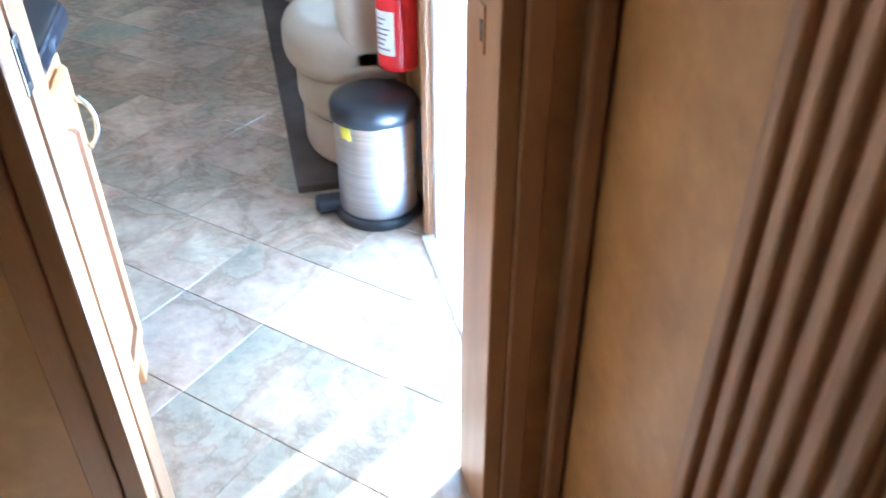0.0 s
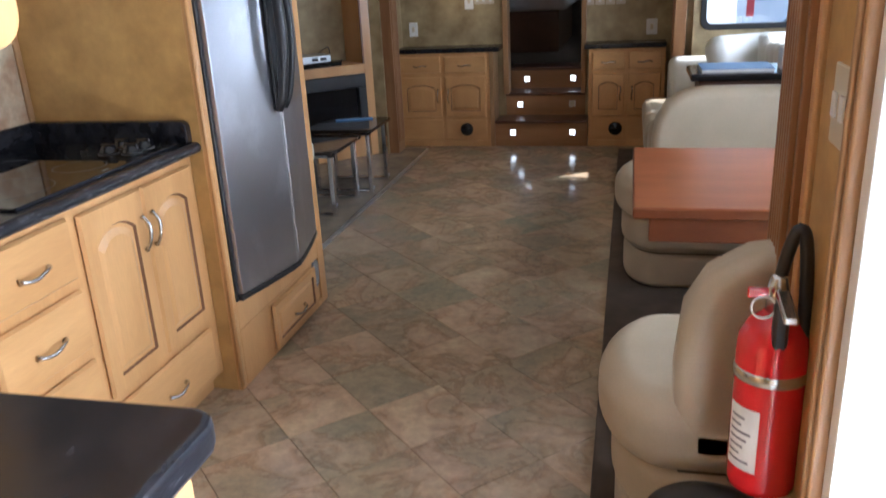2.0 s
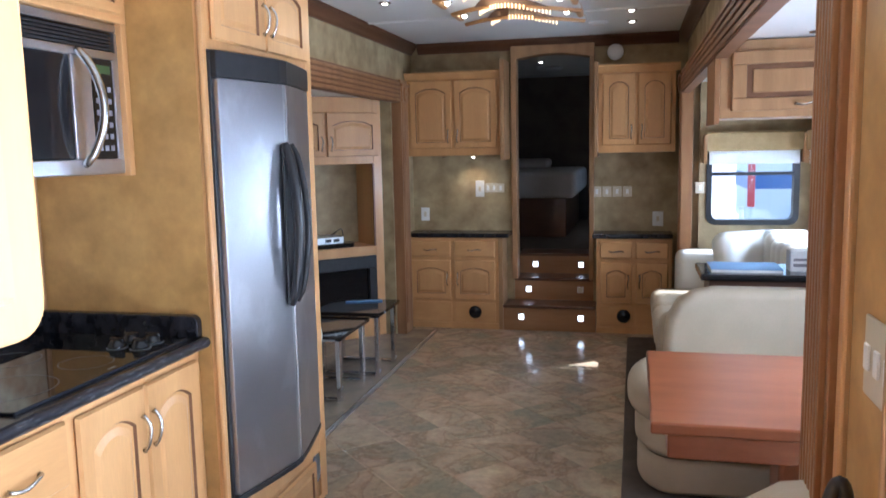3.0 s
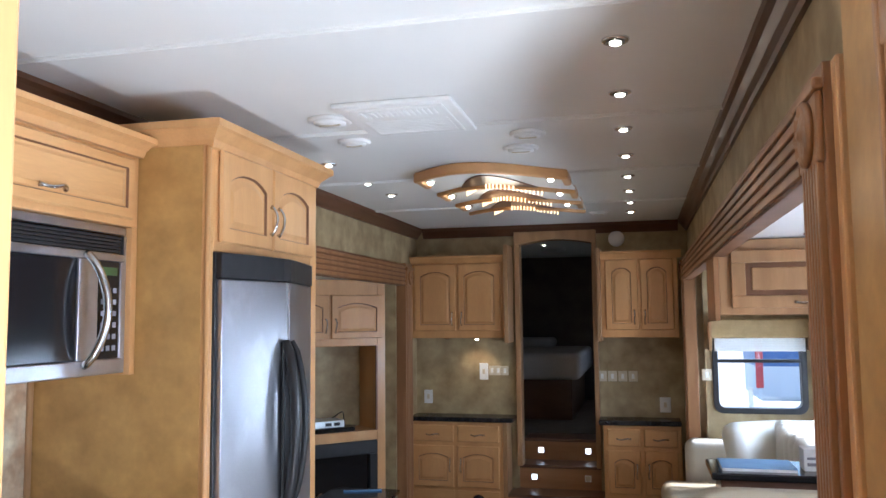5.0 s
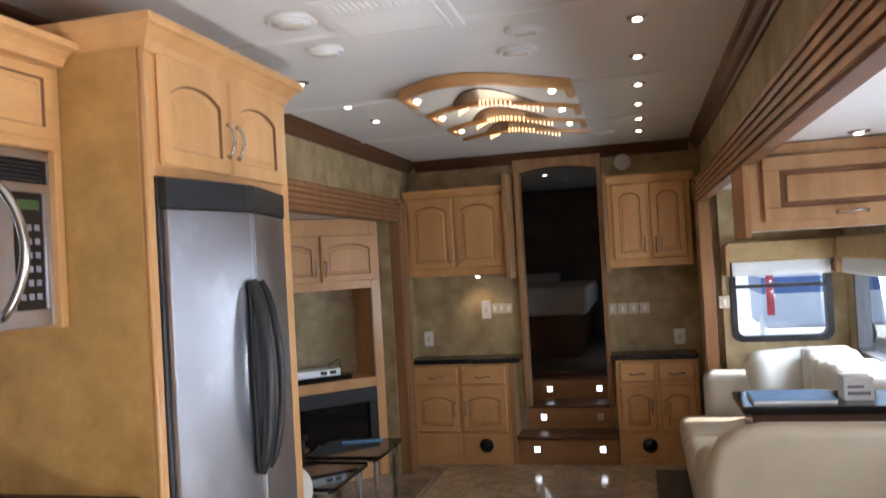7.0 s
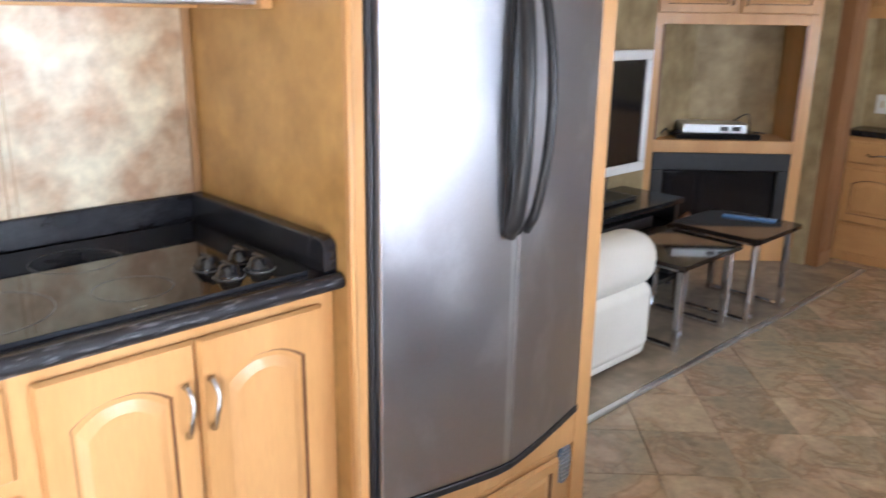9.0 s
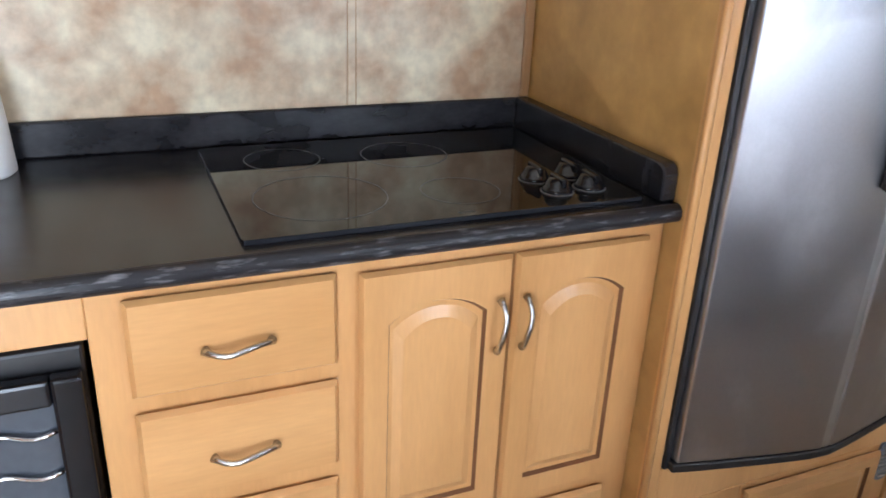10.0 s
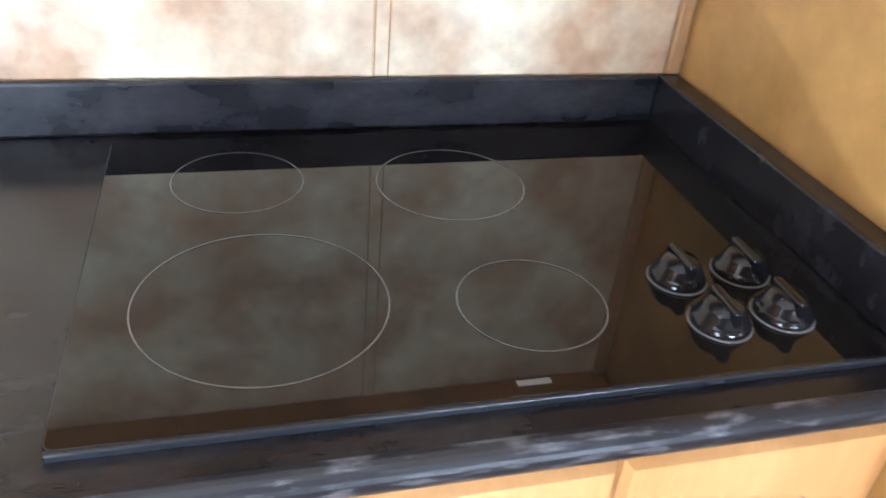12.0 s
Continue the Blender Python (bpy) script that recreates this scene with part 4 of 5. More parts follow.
lamp("puck_lamp", "SPOT", look((-1.36, 7.56, 1.43), (-1.36, 7.66, 0.9)), 1.0, (1, 0.72, 0.42), 0.015)


def plate(x, y, z, w, h, label, n=1, m90=0, grey=False):
    e = empty("wall_plate", label, "wall plate", pose(x, y, z, 0, 0, m90), "switches and sockets")
    boxes("plate", [(-w / 2, w / 2, -0.006, 0, -h / 2, h / 2)], WHITE if grey else IVORY, e, bevel=0.003)
    for k in range(n):
        c = -w / 2 + w * (k + 0.5) / n
        boxes("rocker", [(c - 0.011, c + 0.011, -0.011, -0.006, -0.02, 0.02)], IVORY if grey else WHITE, e, bevel=0.002)


plate(-1.329, BY, 1.172, 0.075, 0.14, "white wall thermostat with a small screen", grey=True)
plate(-1.232, BY, 1.18, 0.105, 0.08, "ivory double switch plate", 2)
plate(-1.148, BY, 1.178, 0.06, 0.075, "ivory single switch plate")
plate(-1.817, BY, 0.955, 0.075, 0.115, "white double wall socket", 1, grey=True)
for k in range(4):
    plate(-0.344 + k * 0.082, BY, 1.14, 0.072, 0.085, "ivory switch plate by doorway")
plate(0.147, BY, 0.915, 0.085, 0.12, "white wall socket by the sideboard", 1, grey=True)
plate(0.44, 7.25, 1.19, 0.075, 0.085, "ivory switch plate on slide-out wall")
plate(0.312, 2.235, 1.20, 0.15, 0.125, "ivory triple switch plate by entry door", 3, -90)
sm = lathe("smoke_alarm", [(0.065, 0), (0.065, 0.015), (0.055, 0.028), (0.02, 0.032)], WHITE, None, Matrix.Translation((-0.20, BY, 2.265)) @ pose(0, 0, 0, 90), 28)
tagged(sm, "round white smoke alarm on end wall", "smoke alarm")

# steps to the bedroom
for k, (x0, x1, y, z0, z1) in enumerate(((-1.10, -0.34, 7.47, 0, 0.215), (-1.07, -0.36, 7.73, 0.0, 0.405), (-1.04, -0.37, 7.98, 0.0, 0.585))):
    st = empty("step", "wood carpeted step with small square lights", "step", group="bedroom steps")
    boxes("riser", [(x0, x1, y, y + (0.26 if k < 2 else 0.3), z0, z1 - 0.025)], STEPWOOD, st, bevel=0.002)
    boxes("tread", [(x0, x1, y - 0.02, y + (0.259 if k < 2 else 0.3), z1 - 0.025, z1)], DARKWOOD, st, bevel=0.008, segs=3)
    for s, xx in ((0, x0 + 0.15), (1, x1 - 0.12)):
        zz = z1 - 0.10
        boxes("light_frame", [(xx - 0.026, xx + 0.026, y - 0.006, y, zz - 0.026, zz + 0.026)], WHITE, st, bevel=0.003)
        boxes("light_lens", [(xx - 0.02, xx + 0.02, y - 0.0085, y - 0.006, zz - 0.02, zz + 0.02)], IVORY if (k == 1 and s == 1) else STEPLED, st, bevel=0.001)
tagged(boxes("bedroom_doorway", [(-1.05, -1.005, 7.66, 7.80, 0.4, 2.27), (-0.405, -0.365, 7.66, 7.80, 0.4, 2.27)], TRIMWOOD, bevel=0.006), "wood door frame of bedroom", "door frame", kind="structure")
bm = bmesh.new()
arc = [(-1.05, 2.345), (-1.05, 2.24)] + [(-1.005 + 0.6 * k / 12, 2.24 + 0.035 * math.sin(math.pi * k / 12)) for k in range(13)] + [(-0.365, 2.24), (-0.365, 2.345)]
rings(bm, [[(x, y, z) for x, z in arc] for y in (7.655, 7.805)])
tagged(mesh_ob("doorway_head", bm, TRIMWOOD, bevel=0.003), "gently arched wood door head", "door frame", kind="structure")
# gap in the right-hand wall holds the added, unseen window
wall("bedroom_wall", [(-2.2, -2.1, 7.78, 11.2, 0, CZ), (0.36, 0.43, 7.83, 9.2, 0, CZ), (0.36, 0.43, 10.4, 11.2, 0, CZ), (0.36, 0.43, 9.2, 10.4, 0, 1.15), (0.36, 0.43, 9.2, 10.4, 1.45, CZ), (-2.2, 0.43, 11.2, 11.3, 0, CZ), (-2.2, -1.04, 7.78, 7.83, 0, CZ), (-0.37, 0.43, 7.78, 7.83, 0, CZ)], DIMMED, "brown bedroom wall with the room's dimness in its colour")
tagged(boxes("bedroom_ceiling", [(-2.2, 0.43, 7.83, 11.3, 2.38, 2.44)], CEIL, bevel=0), "white bedroom ceiling", "ceiling", kind="structure")
tagged(boxes("bedroom_floor", [(-2.2, 0.43, 8.28, 11.3, 0.5, 0.585), (-2.2, -1.04, 7.83, 8.28, 0.5, 0.585), (-0.37, 0.43, 7.83, 8.28, 0.5, 0.585)], CARPET, bevel=0), "dark carpeted bedroom floor", "floor", kind="structure")
bed = empty("bed", "bed with bare pale mattress on dark base", "bed")
boxes("base", [(-2.05, -0.72, 9.2, 11.1, 0.585, 0.99)], DARKWOOD, bed, bevel=0.01)
boxes("mattress", [(-2.07, -0.62, 9.15, 11.15, 0.99, 1.26)], BEDDING, bed, bevel=0.06, segs=5)
boxes("pillow", [(-1.6, -1.05, 10.6, 11.1, 1.255, 1.37)], BEDDING, bed, bevel=0.05, segs=5)
btv = empty("bedroom_television", "small flat television high on the bedroom wall", "television")
boxes("case", [(-0.30, 0.25, 10.6, 10.66, 1.80, 2.14)], WHITE, btv, pose(0, 0, 0), 0.01)
boxes("screen", [(-0.27, 0.22, 10.592, 10.6, 1.835, 2.105)], BLACKG, btv, bevel=0)
boxes("bracket", [(-0.06, 0.0, 10.66, 11.2, 1.92, 2.0)], BLACK, btv)
bl = lathe("bedroom_ceiling_light", [(0.14, 2.38), (0.14, 2.36), (0.11, 2.345), (0.03, 2.342)], WHITE, None, pose(-0.95, 9.9, 0), 28)
tagged(bl, "round white bedroom ceiling light, unlit", "ceiling light")

# ---- ceiling fittings ----


def downlight(x, y, z=CZ):
    e = empty("downlight", "recessed chrome downlight, lit, in white ceiling", "downlight", pose(x, y, z), "ceiling downlights")
    lathe("rim", [(0.022, -0.001), (0.024, -0.007), (0.036, -0.006), (0.040, 0.0)], CHROME, e, n=24)
    lathe("shadow_ring", [(0.018, -0.0075), (0.024, -0.0082), (0.027, -0.0075)], BLACK, e, n=24)
    lathe("bulb", [(0.017, -0.008), (0.015, -0.013), (0.005, -0.015)], BULB, e, n=16)
    return e


proto = downlight(-0.07, 3.22)
for y in (3.76, 4.3, 4.86, 5.44, 5.97, 6.48, 6.98):
    copy_thing(proto, pose(-0.07, y, CZ))
for y in (4.667, 5.25, 5.70):
    copy_thing(proto, pose(-1.51, y, CZ))
copy_thing(proto, pose(0.686, 4.59, 1.97))
copy_thing(proto, pose(-0.07, 2.65, CZ))
copy_thing(proto, pose(-0.98, 9.3, 2.38))
for y in (3.22, 4.86, 6.48):
    lamp("downlight_lamp", "SPOT", look((-0.07, y, CZ - 0.03), (-0.07, y, 0)), 1.6, (1, 0.82, 0.6), 0.03)
lamp("downlight_lamp", "SPOT", look((-1.54, 5.3, CZ - 0.03), (-1.54, 5.3, 0)), 1.6, (1, 0.82, 0.6), 0.03)


def bow_edge(cy, off, n=28, x0=-1.177, x1=-0.372):
    """Bulging near edge of one leaf of the chandelier, slightly skewed."""
    pts = []
    for k in range(n + 1):
        u = -1 + 2 * k / n
        lift = math.cos(math.pi * (u + 0.12 * (1 - u * u)) / 2) ** 1.1 if abs(u) < 1 else 0.0
        pts.append((x0 + (x1 - x0) * k / n, cy + 0.06 * (u + 1) - 0.27 * lift + off))
    return pts


ch = empty("ceiling_chandelier", "wavy wooden ceiling light with crystal rods, lit", "chandelier", pose(0, 0, 0))
leaves = (5.03, 5.53, 6.01, 6.44)
for i, cy in enumerate(leaves):
    last = i == 3
    rim = bow_edge(cy, 0.0) + bow_edge(cy, 0.045)[::-1]
    prism("wooden_rim", rim, 2.345, CZ, MAPLE_H, ch, bevel=0.012, segs=3)
    if last:
        continue
    nxt = leaves[i + 1]
    panel = bow_edge(cy, 0.045) + bow_edge(nxt, 0.0)[::-1]
    prism("white_panel", panel, 2.366, 2.38, CEIL, ch)
    for e, xa in ((0, -1.177), (1, -0.412)):
        ya = cy + 0.12 * e
        boxes("end_cap", [(xa, xa + 0.04, ya + 0.03, ya + 0.24, 2.348, CZ)], MAPLE_H, ch, bevel=0.012)
    # dark sheet below the unbroken panel, stands for the shade inside an open slot
    far = bow_edge(nxt, -0.02, 20, -1.04, -0.51)
    near = [(x, y - 0.29 * math.sin(math.pi * k / 20) ** 1.2 - 0.004) for k, (x, y) in enumerate(far)]
    prism("dark_slot", near + far[::-1], 2.360, 2.367, DARKWOOD, ch)
    rods = bow_edge(nxt, -0.05, 22, -0.98, -0.56)
    for k, (xx, yy) in enumerate(rods):
        if i != 1 and 4 < k < 8:
            continue
        boxes("crystal_rod", [(xx - 0.003, xx + 0.003, yy - 0.004, yy + 0.004, 2.334, 2.361)], WARMBULB, ch, bevel=0.0015)
    for xx, yy in ((-1.105, cy + 0.085), (-0.466, cy + 0.17)):
        m = pose(xx, yy, 2.366)
        lathe("spot_rim", [(0.016, 0), (0.018, -0.008), (0.028, -0.006), (0.031, 0)], CHROME, ch, m, 20)
        lathe("spot_bulb", [(0.017, -0.008), (0.015, -0.018), (0.005, -0.022)], BULB, ch, m, 16)
lamp("chandelier_lamp", "POINT", pose(-0.78, 5.55, 2.22), 1.4, (1, 0.8, 0.55), 0.12)

vt = empty("ceiling_return_vent", "flat white ceiling air panel with a grille", "ceiling vent")
boxes("frame", [(-1.08, -0.64, 3.62, 4.10, CZ - 0.018, CZ - 0.001)], WHITE, vt, bevel=0.006)
boxes("inset", [(-1.04, -0.68, 3.66, 4.06, CZ - 0.024, CZ - 0.016)], CEIL, vt, bevel=0.003)
bm = bmesh.new()
for k in range(14):
    add_box(bm, -1.00 + k * 0.021, -0.99 + k * 0.021, 3.69, 3.76, CZ - 0.028, CZ - 0.022)
for k in range(8):
    add_box(bm, -1.02, -0.70, 3.83 + k * 0.026, 3.84 + k * 0.026, CZ - 0.026, CZ - 0.022)
mesh_ob("slats", bm, WHITE, vt)


def disc(x, y, r, label):
    e = empty("ceiling_disc", label, "ceiling vent", pose(x, y, CZ), "round ceiling vents")
    lathe("ring", [(r, 0), (r, -0.008), (r * 0.86, -0.016), (r * 0.8, -0.012)], WHITE, e, n=36)
    lathe("cap", [(r * 0.74, -0.01), (r * 0.74, -0.018), (r * 0.2, -0.022)], WHITE, e, n=36)
    boxes("blade", [(-r * 0.5, r * 0.5, -0.005, 0.005, -0.025, -0.02)], IVORY, e, bevel=0.001)


disc(-1.17, 3.84, 0.085, "round white ceiling air outlet")
disc(-1.21, 4.22, 0.07, "round white ceiling speaker")
disc(-0.46, 4.27, 0.075, "round white ceiling speaker")
disc(-0.53, 4.55, 0.08, "round white ceiling air outlet")
disc(-0.3, 6.95, 0.07, "round white ceiling speaker")

# ---- entry: bin and extinguisher ----
bn = empty("pedal_bin", "brushed steel pedal bin with a black lid", "bin", pose(0.165, 2.275, 0))
lathe("foot", [(0.135, 0), (0.14, 0.006), (0.14, 0.03), (0.13, 0.036)], BLACK, bn, n=48)
lathe("drum", [(0.124, 0.034), (0.125, 0.04), (0.125, 0.352), (0.122, 0.357)], STEEL, bn, n=48)
lathe("lid", [(0.128, 0.347), (0.134, 0.35), (0.135, 0.387), (0.127, 0.404), (0.10, 0.416), (0.05, 0.423), (0.01, 0.424)], BLACK, bn, n=48)
boxes("pedal", [(-0.205, -0.11, -0.0, 0.075, 0.008, 0.05)], BLACK, bn, bevel=0.018, segs=4)
boxes("hinge", [(0.118, 0.15, -0.04, 0.04, 0.16, 0.37)], BLACK, bn, bevel=0.01)
bm = bmesh.new()
rings(bm, [[(0.1255 * math.cos(radians(a)), 0.1255 * math.sin(radians(a)), z) for a in (208, 214, 220, 226)] + [(0.1262 * math.cos(radians(a)), 0.1262 * math.sin(radians(a)), z) for a in (226, 220, 214, 208)] for z in (0.305, 0.345)])
mesh_ob("sticker", bm, YELLOW, bn)

ex = empty("fire_extinguisher", "red fire extinguisher with black hose on wall bracket", "fire extinguisher", pose(0.258, 2.33, 0.465))
lathe("cylinder", [(0.05, 0), (0.062, 0.006), (0.0635, 0.02), (0.0635, 0.29), (0.06, 0.315), (0.045, 0.342), (0.026, 0.356), (0.022, 0.362)], RED, ex, n=40)
lathe("strap", [(0.0645, 0.235), (0.066, 0.237), (0.066, 0.255), (0.0645, 0.257)], NICKEL, ex, n=40)
lathe("valve", [(0.02, 0.36), (0.02, 0.40), (0.015, 0.425), (0.008, 0.43)], NICKEL, ex, n=20)
boxes("lever", [(-0.012, 0.012, -0.075, 0.02, 0.405, 0.418)], NICKEL, ex, pose(0, 0, 0, 8), 0.004)
boxes("grip", [(-0.013, 0.013, -0.06, -0.035, 0.29, 0.40)], BLACK, ex, bevel=0.006)
boxes("pin_tag", [(-0.055, -0.02, -0.03, -0.022, 0.395, 0.415)], RED, ex, bevel=0.003)
tube("pin_ring", [(-0.03 + 0.02 * math.cos(2 * math.pi * k / 20), -0.045, 0.385 + 0.02 * math.sin(2 * math.pi * k / 20)) for k in range(21)], 0.0022, PAPERWHITE, ex, n=6)
hose = []
for k in range(21):
    u = k / 20
    hose.append((0.0 + 0.045 * math.sin(u * math.pi * 0.5), 0.005 - 0.02 * u, 0.40 + 0.14 * math.sin(u * math.pi) ** 0.8 - 0.12 * u * u))
tube("hose", hose, 0.0115, BLACK, ex, n=10)
boxes("bracket", [(0.055, 0.072, -0.03, 0.03, 0.02, 0.34)], BLACK, ex, bevel=0.003)
bm = bmesh.new()
arcs = [radians(a) for a in range(190, 256, 6)]
rings(bm, [[(0.0638 * math.cos(a), 0.0638 * math.sin(a), z) for a in arcs] + [(0.0645 * math.cos(a), 0.0645 * math.sin(a), z) for a in reversed(arcs)] for z in (0.055, 0.185)])
mesh_ob("label", bm, PAPERWHITE, ex)
bm = bmesh.new()
for k in range(7):
    zz = 0.07 + k * 0.015
    ar = arcs[1:-2 - (k * 3) % 4]
    rings(bm, [[(0.0646 * math.cos(a), 0.0646 * math.sin(a), z) for a in ar] + [(0.0649 * math.cos(a), 0.0649 * math.sin(a), z) for a in reversed(ar)] for z in (zz, zz + 0.005)])
mesh_ob("print_lines", bm, INK, ex)

# ---- dinette ----


def bench(name, y0, y1, back_y0, back_y1, label, dz=0.0):
    """Booth bench whose aisle end is a half round."""
    e = empty(name, label, "bench", group="dinette benches")
    yc, r = (y0 + y1) / 2, (y1 - y0) / 2

    def half(x_end, inset):
        pts = []
        for k in range(17):
            a = radians(90 + 180 * k / 16)
            pts.append((x_end + 0.16 + (0.16 - inset) * math.cos(a), yc + (r - inset) * math.sin(a)))
        return pts + [(1.2, yc - r + inset), (1.2, yc + r - inset)]
    prism("plinth", half(-0.03, 0.012), 0.028, 0.19, LEATHER, e, bevel=0.03, segs=5)
    prism("base_roll", half(-0.03, 0.0), 0.192, 0.345, LEATHER, e, bevel=0.04, segs=5)
    prism("seam", half(-0.03, 0.03), 0.17, 0.21, SEAM_GAP, e)
    prism("seat", half(-0.055, -0.01), 0.33, 0.525, LEATHER, e, bevel=0.075, segs=6)
    bm = bmesh.new()
    prof = [(0.11, 0.36), (0.10, 0.6), (0.115, 0.74 + dz), (0.16, 0.82 + dz), (0.24, 0.87 + dz), (0.34, 0.885 + dz), (1.2, 0.885 + dz), (1.2, 0.36)]
    rings(bm, [[(x, yy, z) for x, z in prof] for yy in (back_y0, back_y1)])
    mesh_ob("backrest", bm, LEATHER, e, bevel=0.05, segs=6)
    # dark block under the backrest paints the shade of an empty gap
    boxes("back_gap", [(0.12, 1.2, min(back_y0, back_y1) + 0.03, max(back_y0, back_y1) - 0.03, 0.03, 0.40)], SEAM_GAP, e)
    return e


bench("dinette_bench", 2.50, 3.02, 2.49, 2.62, "cream leather booth bench with rounded end")
bench("dinette_bench_far", 4.35, 4.90, 4.82, 4.96, "cream leather booth bench with rounded end", -0.035).name = "dinette_bench"
tb = empty("dinette_table", "reddish cherry dinette table with overhanging top", "table")
boxes("top", [(0.01, 1.19, 3.30, 4.14, 0.685, 0.722)], CHERRY, tb, bevel=0.008, segs=3)
boxes("apron", [(0.06, 1.15, 3.34, 4.10, 0.60, 0.685)], CHERRY, tb, bevel=0.006)
boxes("pedestal", [(0.42, 0.60, 3.62, 3.80, 0.07, 0.60)], CHERRY, tb, bevel=0.015)
boxes("pedestal_foot", [(0.30, 0.72, 3.50, 3.92, 0.028, 0.07)], CHERRY, tb, bevel=0.015)

oc = empty("overhead_cabinet", "brown maple overhead cabinet with a framed panel door", "cabinet")
boxes("body", [(0.32, SX, 4.74, 5.10, 1.63, 1.965)], TRIMWOOD, oc, bevel=0.004)
boxes("end_panel", [(0.296, 0.319, 4.725, 5.10, 1.605, 1.965)], REEDWOOD, oc, bevel=0.003)
boxes("door", [(0.37, 0.99, 4.721, 4.739, 1.66, 1.715), (0.37, 0.99, 4.721, 4.739, 1.86, 1.915), (0.37, 0.43, 4.721, 4.739, 1.715, 1.86), (0.93, 0.99, 4.721, 4.739, 1.715, 1.86)], TRIMWOOD, oc, bevel=0.004)
boxes("door_groove", [(0.431, 0.929, 4.731, 4.739, 1.716, 1.859)], GLAZE, oc, bevel=0)
boxes("door_panel", [(0.455, 0.905, 4.723, 4.732, 1.738, 1.838)], TRIMWOOD, oc, bevel=0.006)
pull(oc, 0.0, 0.0, False).matrix_basis = pose(0.68, 4.74, 1.685)

con = empty("console_shelf", "dark console with glossy top behind dinette", "console")
boxes("cabinet", [(0.33, 1.20, 5.15, 5.45, 0.028, 0.84)], DARKWOOD, con, bevel=0.005)
boxes("top", [(0.285, 1.20, 5.10, 5.50, 0.84, 0.875)], BLACKG, con, bevel=0.008)
bk = empty("brochure", "blue printed brochure lying on the console", "brochure")
boxes("pages", [(0.34, 0.68, 5.16, 5.42, 0.875, 0.89)], PAPERWHITE, bk, bevel=0.002)
boxes("cover", [(0.338, 0.682, 5.158, 5.422, 0.89, 0.893)], BLUE, bk, bevel=0.001)
bc = empty("small_carton", "small white carton with grey print on console", "carton")
boxes("box", [(0.72, 0.84, 5.22, 5.34, 0.875, 0.98)], PAPERWHITE, bc, bevel=0.004)
boxes("print_bars", [(0.735, 0.825, 5.218, 5.2205, 0.90, 0.915), (0.735, 0.80, 5.218, 5.2205, 0.93, 0.942)], INK, bc, bevel=0)

so = empty("sofa", "cream leather sofa with plump rounded back cushions", "sofa")
boxes("frame", [(0.12, 1.18, 5.60, 7.22, 0.03, 0.30)], LEATHER, so, bevel=0.03, segs=4)
for k in range(2):
    boxes("seat", [(0.08, 0.95, 5.78 + k * 0.62, 6.39 + k * 0.62, 0.29, 0.47)], LEATHER, so, bevel=0.07, segs=6)
    for c in range(4):
        ya = 5.80 + k * 0.62 + c * 0.152
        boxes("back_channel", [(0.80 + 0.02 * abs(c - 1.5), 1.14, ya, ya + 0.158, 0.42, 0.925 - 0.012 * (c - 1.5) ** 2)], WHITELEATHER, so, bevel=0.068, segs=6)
boxes("near_arm", [(0.10, 1.16, 5.55, 5.78, 0.05, 0.57)], LEATHER, so, bevel=0.09, segs=6)
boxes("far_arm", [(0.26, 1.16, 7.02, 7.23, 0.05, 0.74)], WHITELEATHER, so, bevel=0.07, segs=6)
th = boxes("throw_cushion", [(-0.24, 0.24, -0.09, 0.09, -0.2, 0.2)], WHITELEATHER, None, pose(0.72, 6.75, 0.72, -18, 0, 30), 0.085, 6)
tagged(th, "plump pale cushion leaning in sofa corner", "cushion")

# ---- left slide-out: fireplace wall, television, recliner, table ----
fp = empty("fireplace_unit", "corner maple unit with electric fireplace and niche", "cabinet", pose(-2.72, 6.42, 0.014, 0, 0, 45))
W = 1.02
boxes("frame", [(0, 0.10, 0, 0.35, 0, 1.92), (W - 0.10, W, 0, 0.35, 0, 1.92), (0.10, W - 0.10, 0, 0.35, 0.0, 0.17), (0.10, W - 0.10, 0, 0.35, 0.665, 0.74), (0.10, W - 0.10, 0, 0.35, 1.40, 1.92)], MAPLE, fp, bevel=0.004)
boxes("niche_back", [(0.10, W - 0.10, 0.33, 0.35, 0.74, 1.40)], PAPER, fp, bevel=0)
boxes("niche_edge", [(0.098, 0.112, -0.002, 0.01, 0.74, 1.40), (W - 0.112, W - 0.098, -0.002, 0.01, 0.74, 1.40)], GLAZE, fp, bevel=0)
cab_door(fp, pose(0.06, 0, 1.46), 0.44, 0.34, 0.035, 0.41, 0.1)
cab_door(fp, pose(0.52, 0, 1.46), 0.44, 0.34, 0.035, 0.03, 0.1)
boxes("firebox", [(0.10, W - 0.10, 0.06, 0.34, 0.17, 0.66)], BLACK, fp, bevel=0.004)
boxes("fire_surround", [(0.10, W - 0.10, -0.006, 0.06, 0.56, 0.665), (0.10, 0.17, -0.006, 0.06, 0.17, 0.56), (W - 0.17, W - 0.10, -0.006, 0.06, 0.17, 0.56), (0.17, W - 0.17, -0.006, 0.06, 0.17, 0.24)], BLACK, fp, bevel=0.006)
boxes("fire_glass", [(0.17, W - 0.17, 0.02, 0.028, 0.24, 0.56)], BLACKG, fp, bevel=0)
for k in range(4):
    tube("log", [(0.30 + 0.1 * k, 0.0 + 0.012, 0.245), (0.36 + 0.1 * k, 0.012, 0.29)], 0.018, GLAZE, fp, n=8)
wl = pose(-2.72, 6.42, 0.014, 0, 0, 45)
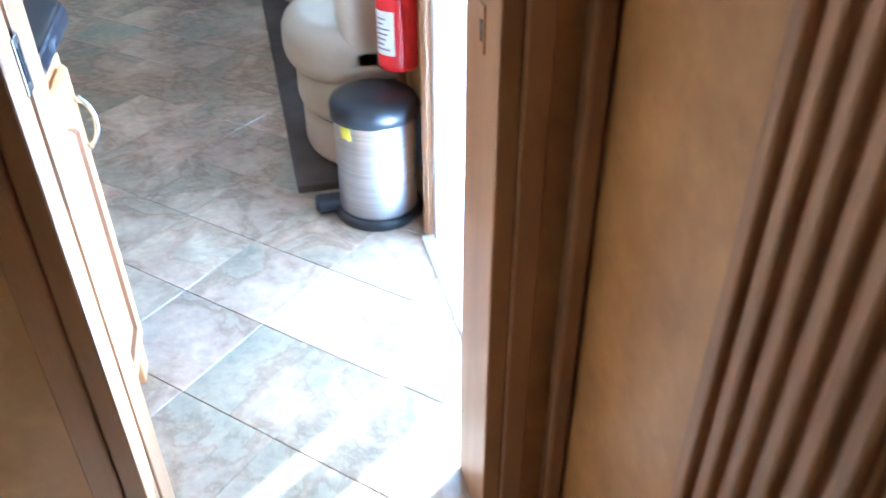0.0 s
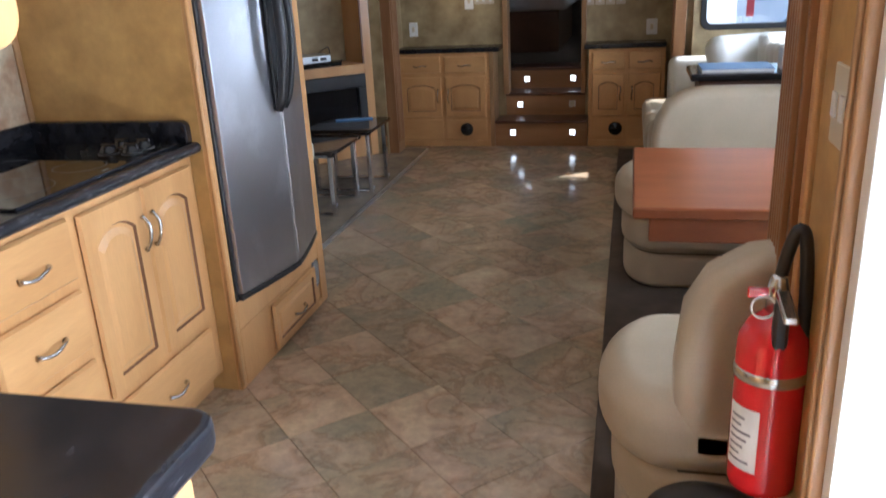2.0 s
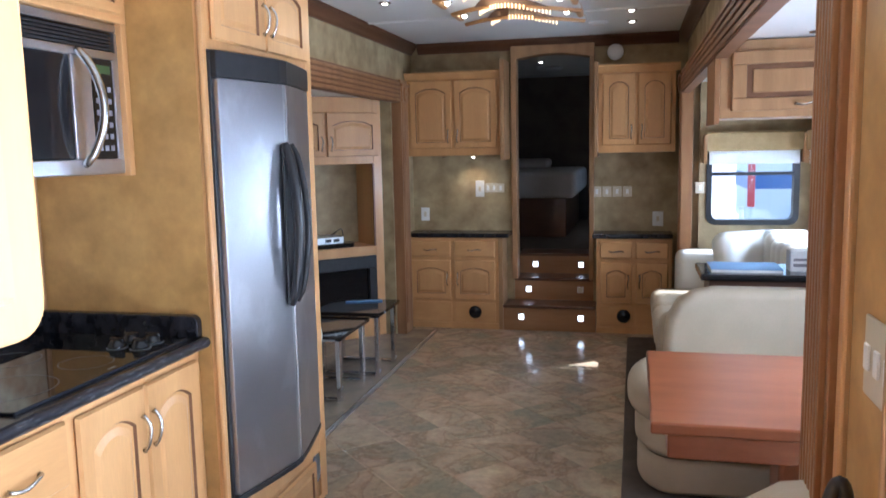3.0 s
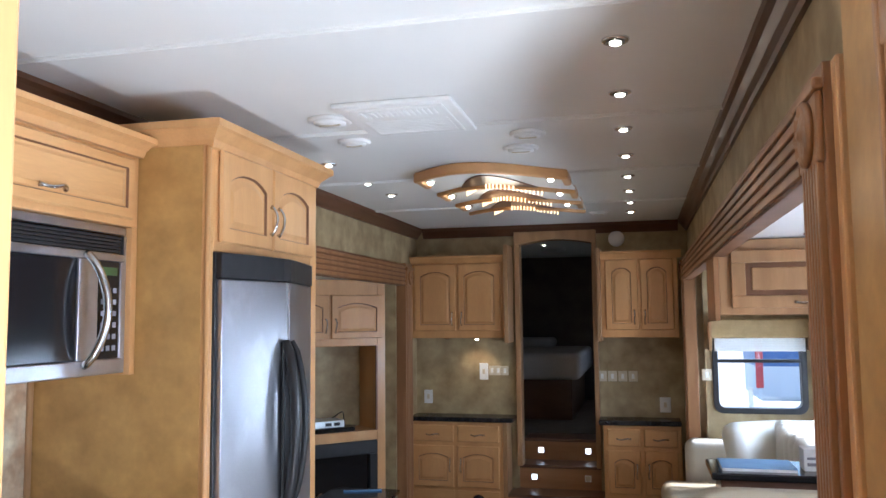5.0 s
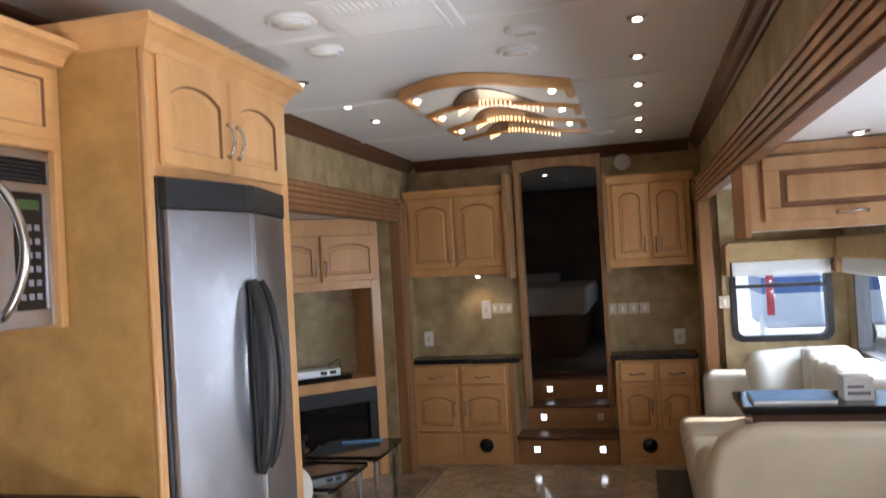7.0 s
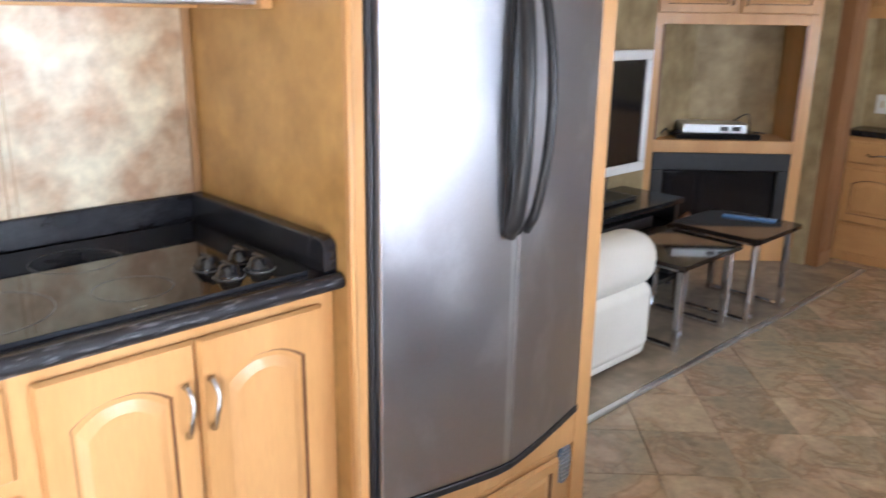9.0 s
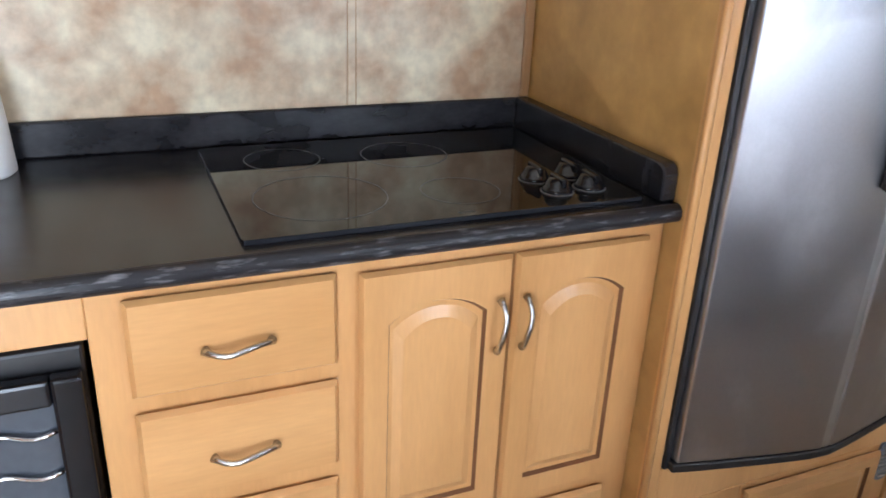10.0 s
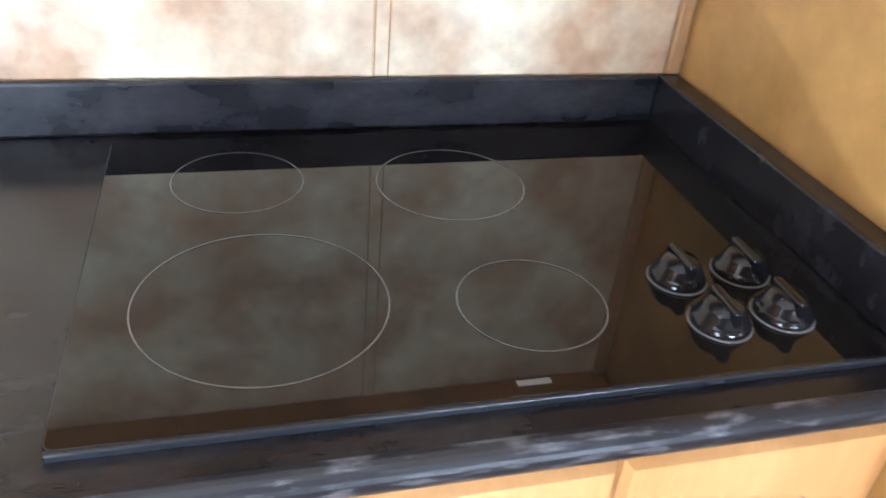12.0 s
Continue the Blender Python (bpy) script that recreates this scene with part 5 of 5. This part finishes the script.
bx = empty("media_box", "silver media player with black cables on shelf", "media player", wl @ pose(0, 0, 0.74))
boxes("case", [(0.28, 0.66, 0.05, 0.25, 0.035, 0.09)], ALU, bx, bevel=0.005)
boxes("under_box", [(0.24, 0.74, 0.03, 0.27, 0.0, 0.033)], BLACKG, bx, bevel=0.004)
boxes("port_bars", [(0.50, 0.55, 0.047, 0.051, 0.05, 0.075), (0.57, 0.62, 0.047, 0.051, 0.05, 0.075)], BLACK, bx, bevel=0)
tube("cable", [(0.62 + 0.018 * k, 0.2 - 0.05 * math.sin(k * 0.6), 0.09 + 0.05 * math.sin(k * 0.45) if k < 7 else 0.02) for k in range(12)], 0.004, BLACK, bx, n=6)
tube("cable", [(0.16 + 0.02 * k, 0.10 + 0.03 * math.sin(k), 0.02 + 0.015 * (k % 3)) for k in range(8)], 0.006, BLACK, bx, n=6)

tv = empty("television", "flat television with a pale frame on a low stand", "television", pose(-2.50, 5.77, 0.511, 0, 0, 90))
boxes("frame", [(-0.40, 0.37, -0.025, 0.03, 0.13, 0.18), (-0.40, 0.37, -0.025, 0.03, 0.725, 0.775), (-0.40, -0.35, -0.025, 0.03, 0.18, 0.725), (0.32, 0.37, -0.025, 0.03, 0.18, 0.725)], WHITE, tv, bevel=0.008)
boxes("screen", [(-0.35, 0.32, -0.012, 0.02, 0.18, 0.725)], BLACKG, tv, bevel=0)
boxes("foot", [(-0.2, 0.2, -0.1, 0.1, 0.0, 0.02), (-0.05, 0.05, -0.01, 0.03, 0.02, 0.14)], BLACK, tv, bevel=0.006)
ts = empty("television_stand", "black low stand with boxes under the television", "stand", pose(-2.46, 5.77, 0.014, 0, 0, 90))
boxes("shelf", [(-0.45, 0.45, -0.2, 0.2, 0.465, 0.497), (-0.45, 0.45, -0.2, 0.2, 0.34, 0.37), (-0.45, 0.45, -0.2, 0.2, 0.03, 0.06)], BLACKG, ts, bevel=0.005)
boxes("leg", [(-0.44, -0.40, -0.18, 0.18, 0, 0.465), (0.40, 0.44, -0.18, 0.18, 0, 0.465)], BLACK, ts, bevel=0.004)
boxes("player", [(-0.25, 0.2, -0.17, 0.15, 0.37, 0.43)], BLACK, ts, bevel=0.005)

rc = empty("recliner", "pale leather recliner armchair with padded arm", "armchair", pose(-2.17, 4.79, 0.014))
boxes("base", [(-0.42, 0.37, -0.46, 0.42, 0.02, 0.30)], WHITELEATHER, rc, bevel=0.05, segs=5)
boxes("seat", [(-0.30, 0.22, -0.28, 0.40, 0.28, 0.46)], WHITELEATHER, rc, bevel=0.07, segs=6)
boxes("arm", [(0.17, 0.385, -0.40, 0.41, 0.06, 0.37), (-0.46, -0.24, -0.40, 0.44, 0.06, 0.36)], WHITELEATHER, rc, bevel=0.05, segs=5)
boxes("arm_pad", [(0.15, 0.40, -0.42, 0.45, 0.34, 0.58), (-0.48, -0.23, -0.42, 0.45, 0.34, 0.58)], WHITELEATHER, rc, bevel=0.11, segs=8)
boxes("backrest", [(-0.32, 0.24, -0.52, -0.28, 0.30, 0.66)], WHITELEATHER, rc, bevel=0.09, segs=6)

ct = empty("coffee_table", "nested smoked glass coffee tables with chrome frames", "coffee table")


def nest(x0, x1, y0, y1, z, nm):
    prism("top", rounded(x1 - x0, y1 - y0, 0.03, 4, (x0 + x1) / 2, (y0 + y1) / 2), z - 0.022, z, SMOKEGLASS, ct, bevel=0.004)
    for ya in (y0 + 0.06, y1 - 0.06):
        boxes("frame", [(x0 + 0.03, x0 + 0.06, ya - 0.02, ya + 0.02, 0.014, z - 0.022), (x1 - 0.06, x1 - 0.03, ya - 0.02, ya + 0.02, 0.014, z - 0.022),
                        (x0 + 0.06, x1 - 0.06, ya - 0.02, ya + 0.02, 0.014, 0.032), (x0 + 0.03, x1 - 0.03, ya - 0.02, ya + 0.02, z - 0.045, z - 0.022)], CHROME, ct, bevel=0.003)


nest(-2.14, -1.66, 5.88, 6.36, 0.455, "a")
nest(-2.20, -1.72, 5.32, 5.86, 0.43, "b")
ph = boxes("blue_folder", [(-0.13, 0.13, -0.02, 0.02, 0, 0.008)], BLUE, None, pose(-1.9, 6.25, 0.4555, 0, 0, 20), 0.001)
tagged(ph, "slim blue folder on the glass table", "folder")

# ---- floor tiles, laid on the diagonal ----
C0, CS = 1.12, 0.413
D0 = 2.02
tile_meshes = []
half = CS / math.sqrt(2) / 2 - 0.0009
for k in range(3):
    bm = bmesh.new()
    rings(bm, [[(sx * (half - i), sy * (half - i), z) for sx, sy in ((-1, -1), (1, -1), (1, 1), (-1, 1))] for i, z in ((0, -0.010), (0, -0.0015), (0.0015, 0.0))])
    bmesh.ops.recalc_face_normals(bm, faces=bm.faces)
    me = bpy.data.meshes.new("tile")
    bm.to_mesh(me)
    bm.free()
    me.materials.append(MARBLE)
    tile_meshes.append(me)
rng = random.Random(4)
for a in range(-12, 24):
    for b in range(-10, 28):
        s, d = C0 + (a + 0.5) * CS, D0 + (b + 0.5) * CS
        x, y = (s - d) / 2, (s + d) / 2
        if -1.95 < x < 0.29 and 0.0 < y < 7.7 and not (x < -1.62 and y < 4.2):
            t = new("tile", tile_meshes[rng.randrange(3)])
            t.parent = floor
            t.matrix_basis = pose(x, y, 0, 0, 0, 45)
# cut half tiles along the entry wall
bm = bmesh.new()
hx, hd = -0.45 + 4 * CS / 2, CS / 2
rings(bm, [[(-hd + i, 0, z), (0, -hd + i, z), (0, hd - i, z)] for i, z in ((0.0012, -0.010), (0.0012, -0.0015), (0.003, 0.0))])
bmesh.ops.recalc_face_normals(bm, faces=bm.faces)
half_me = bpy.data.meshes.new("half_tile")
bm.to_mesh(half_me)
bm.free()
half_me.materials.append(MARBLE)
for k in range(-1, 8):
    t = new("half_tile", half_me)
    t.parent = floor
    t.matrix_basis = pose(hx, (C0 + D0) / 2 + (k - 1.5) * CS, 0)
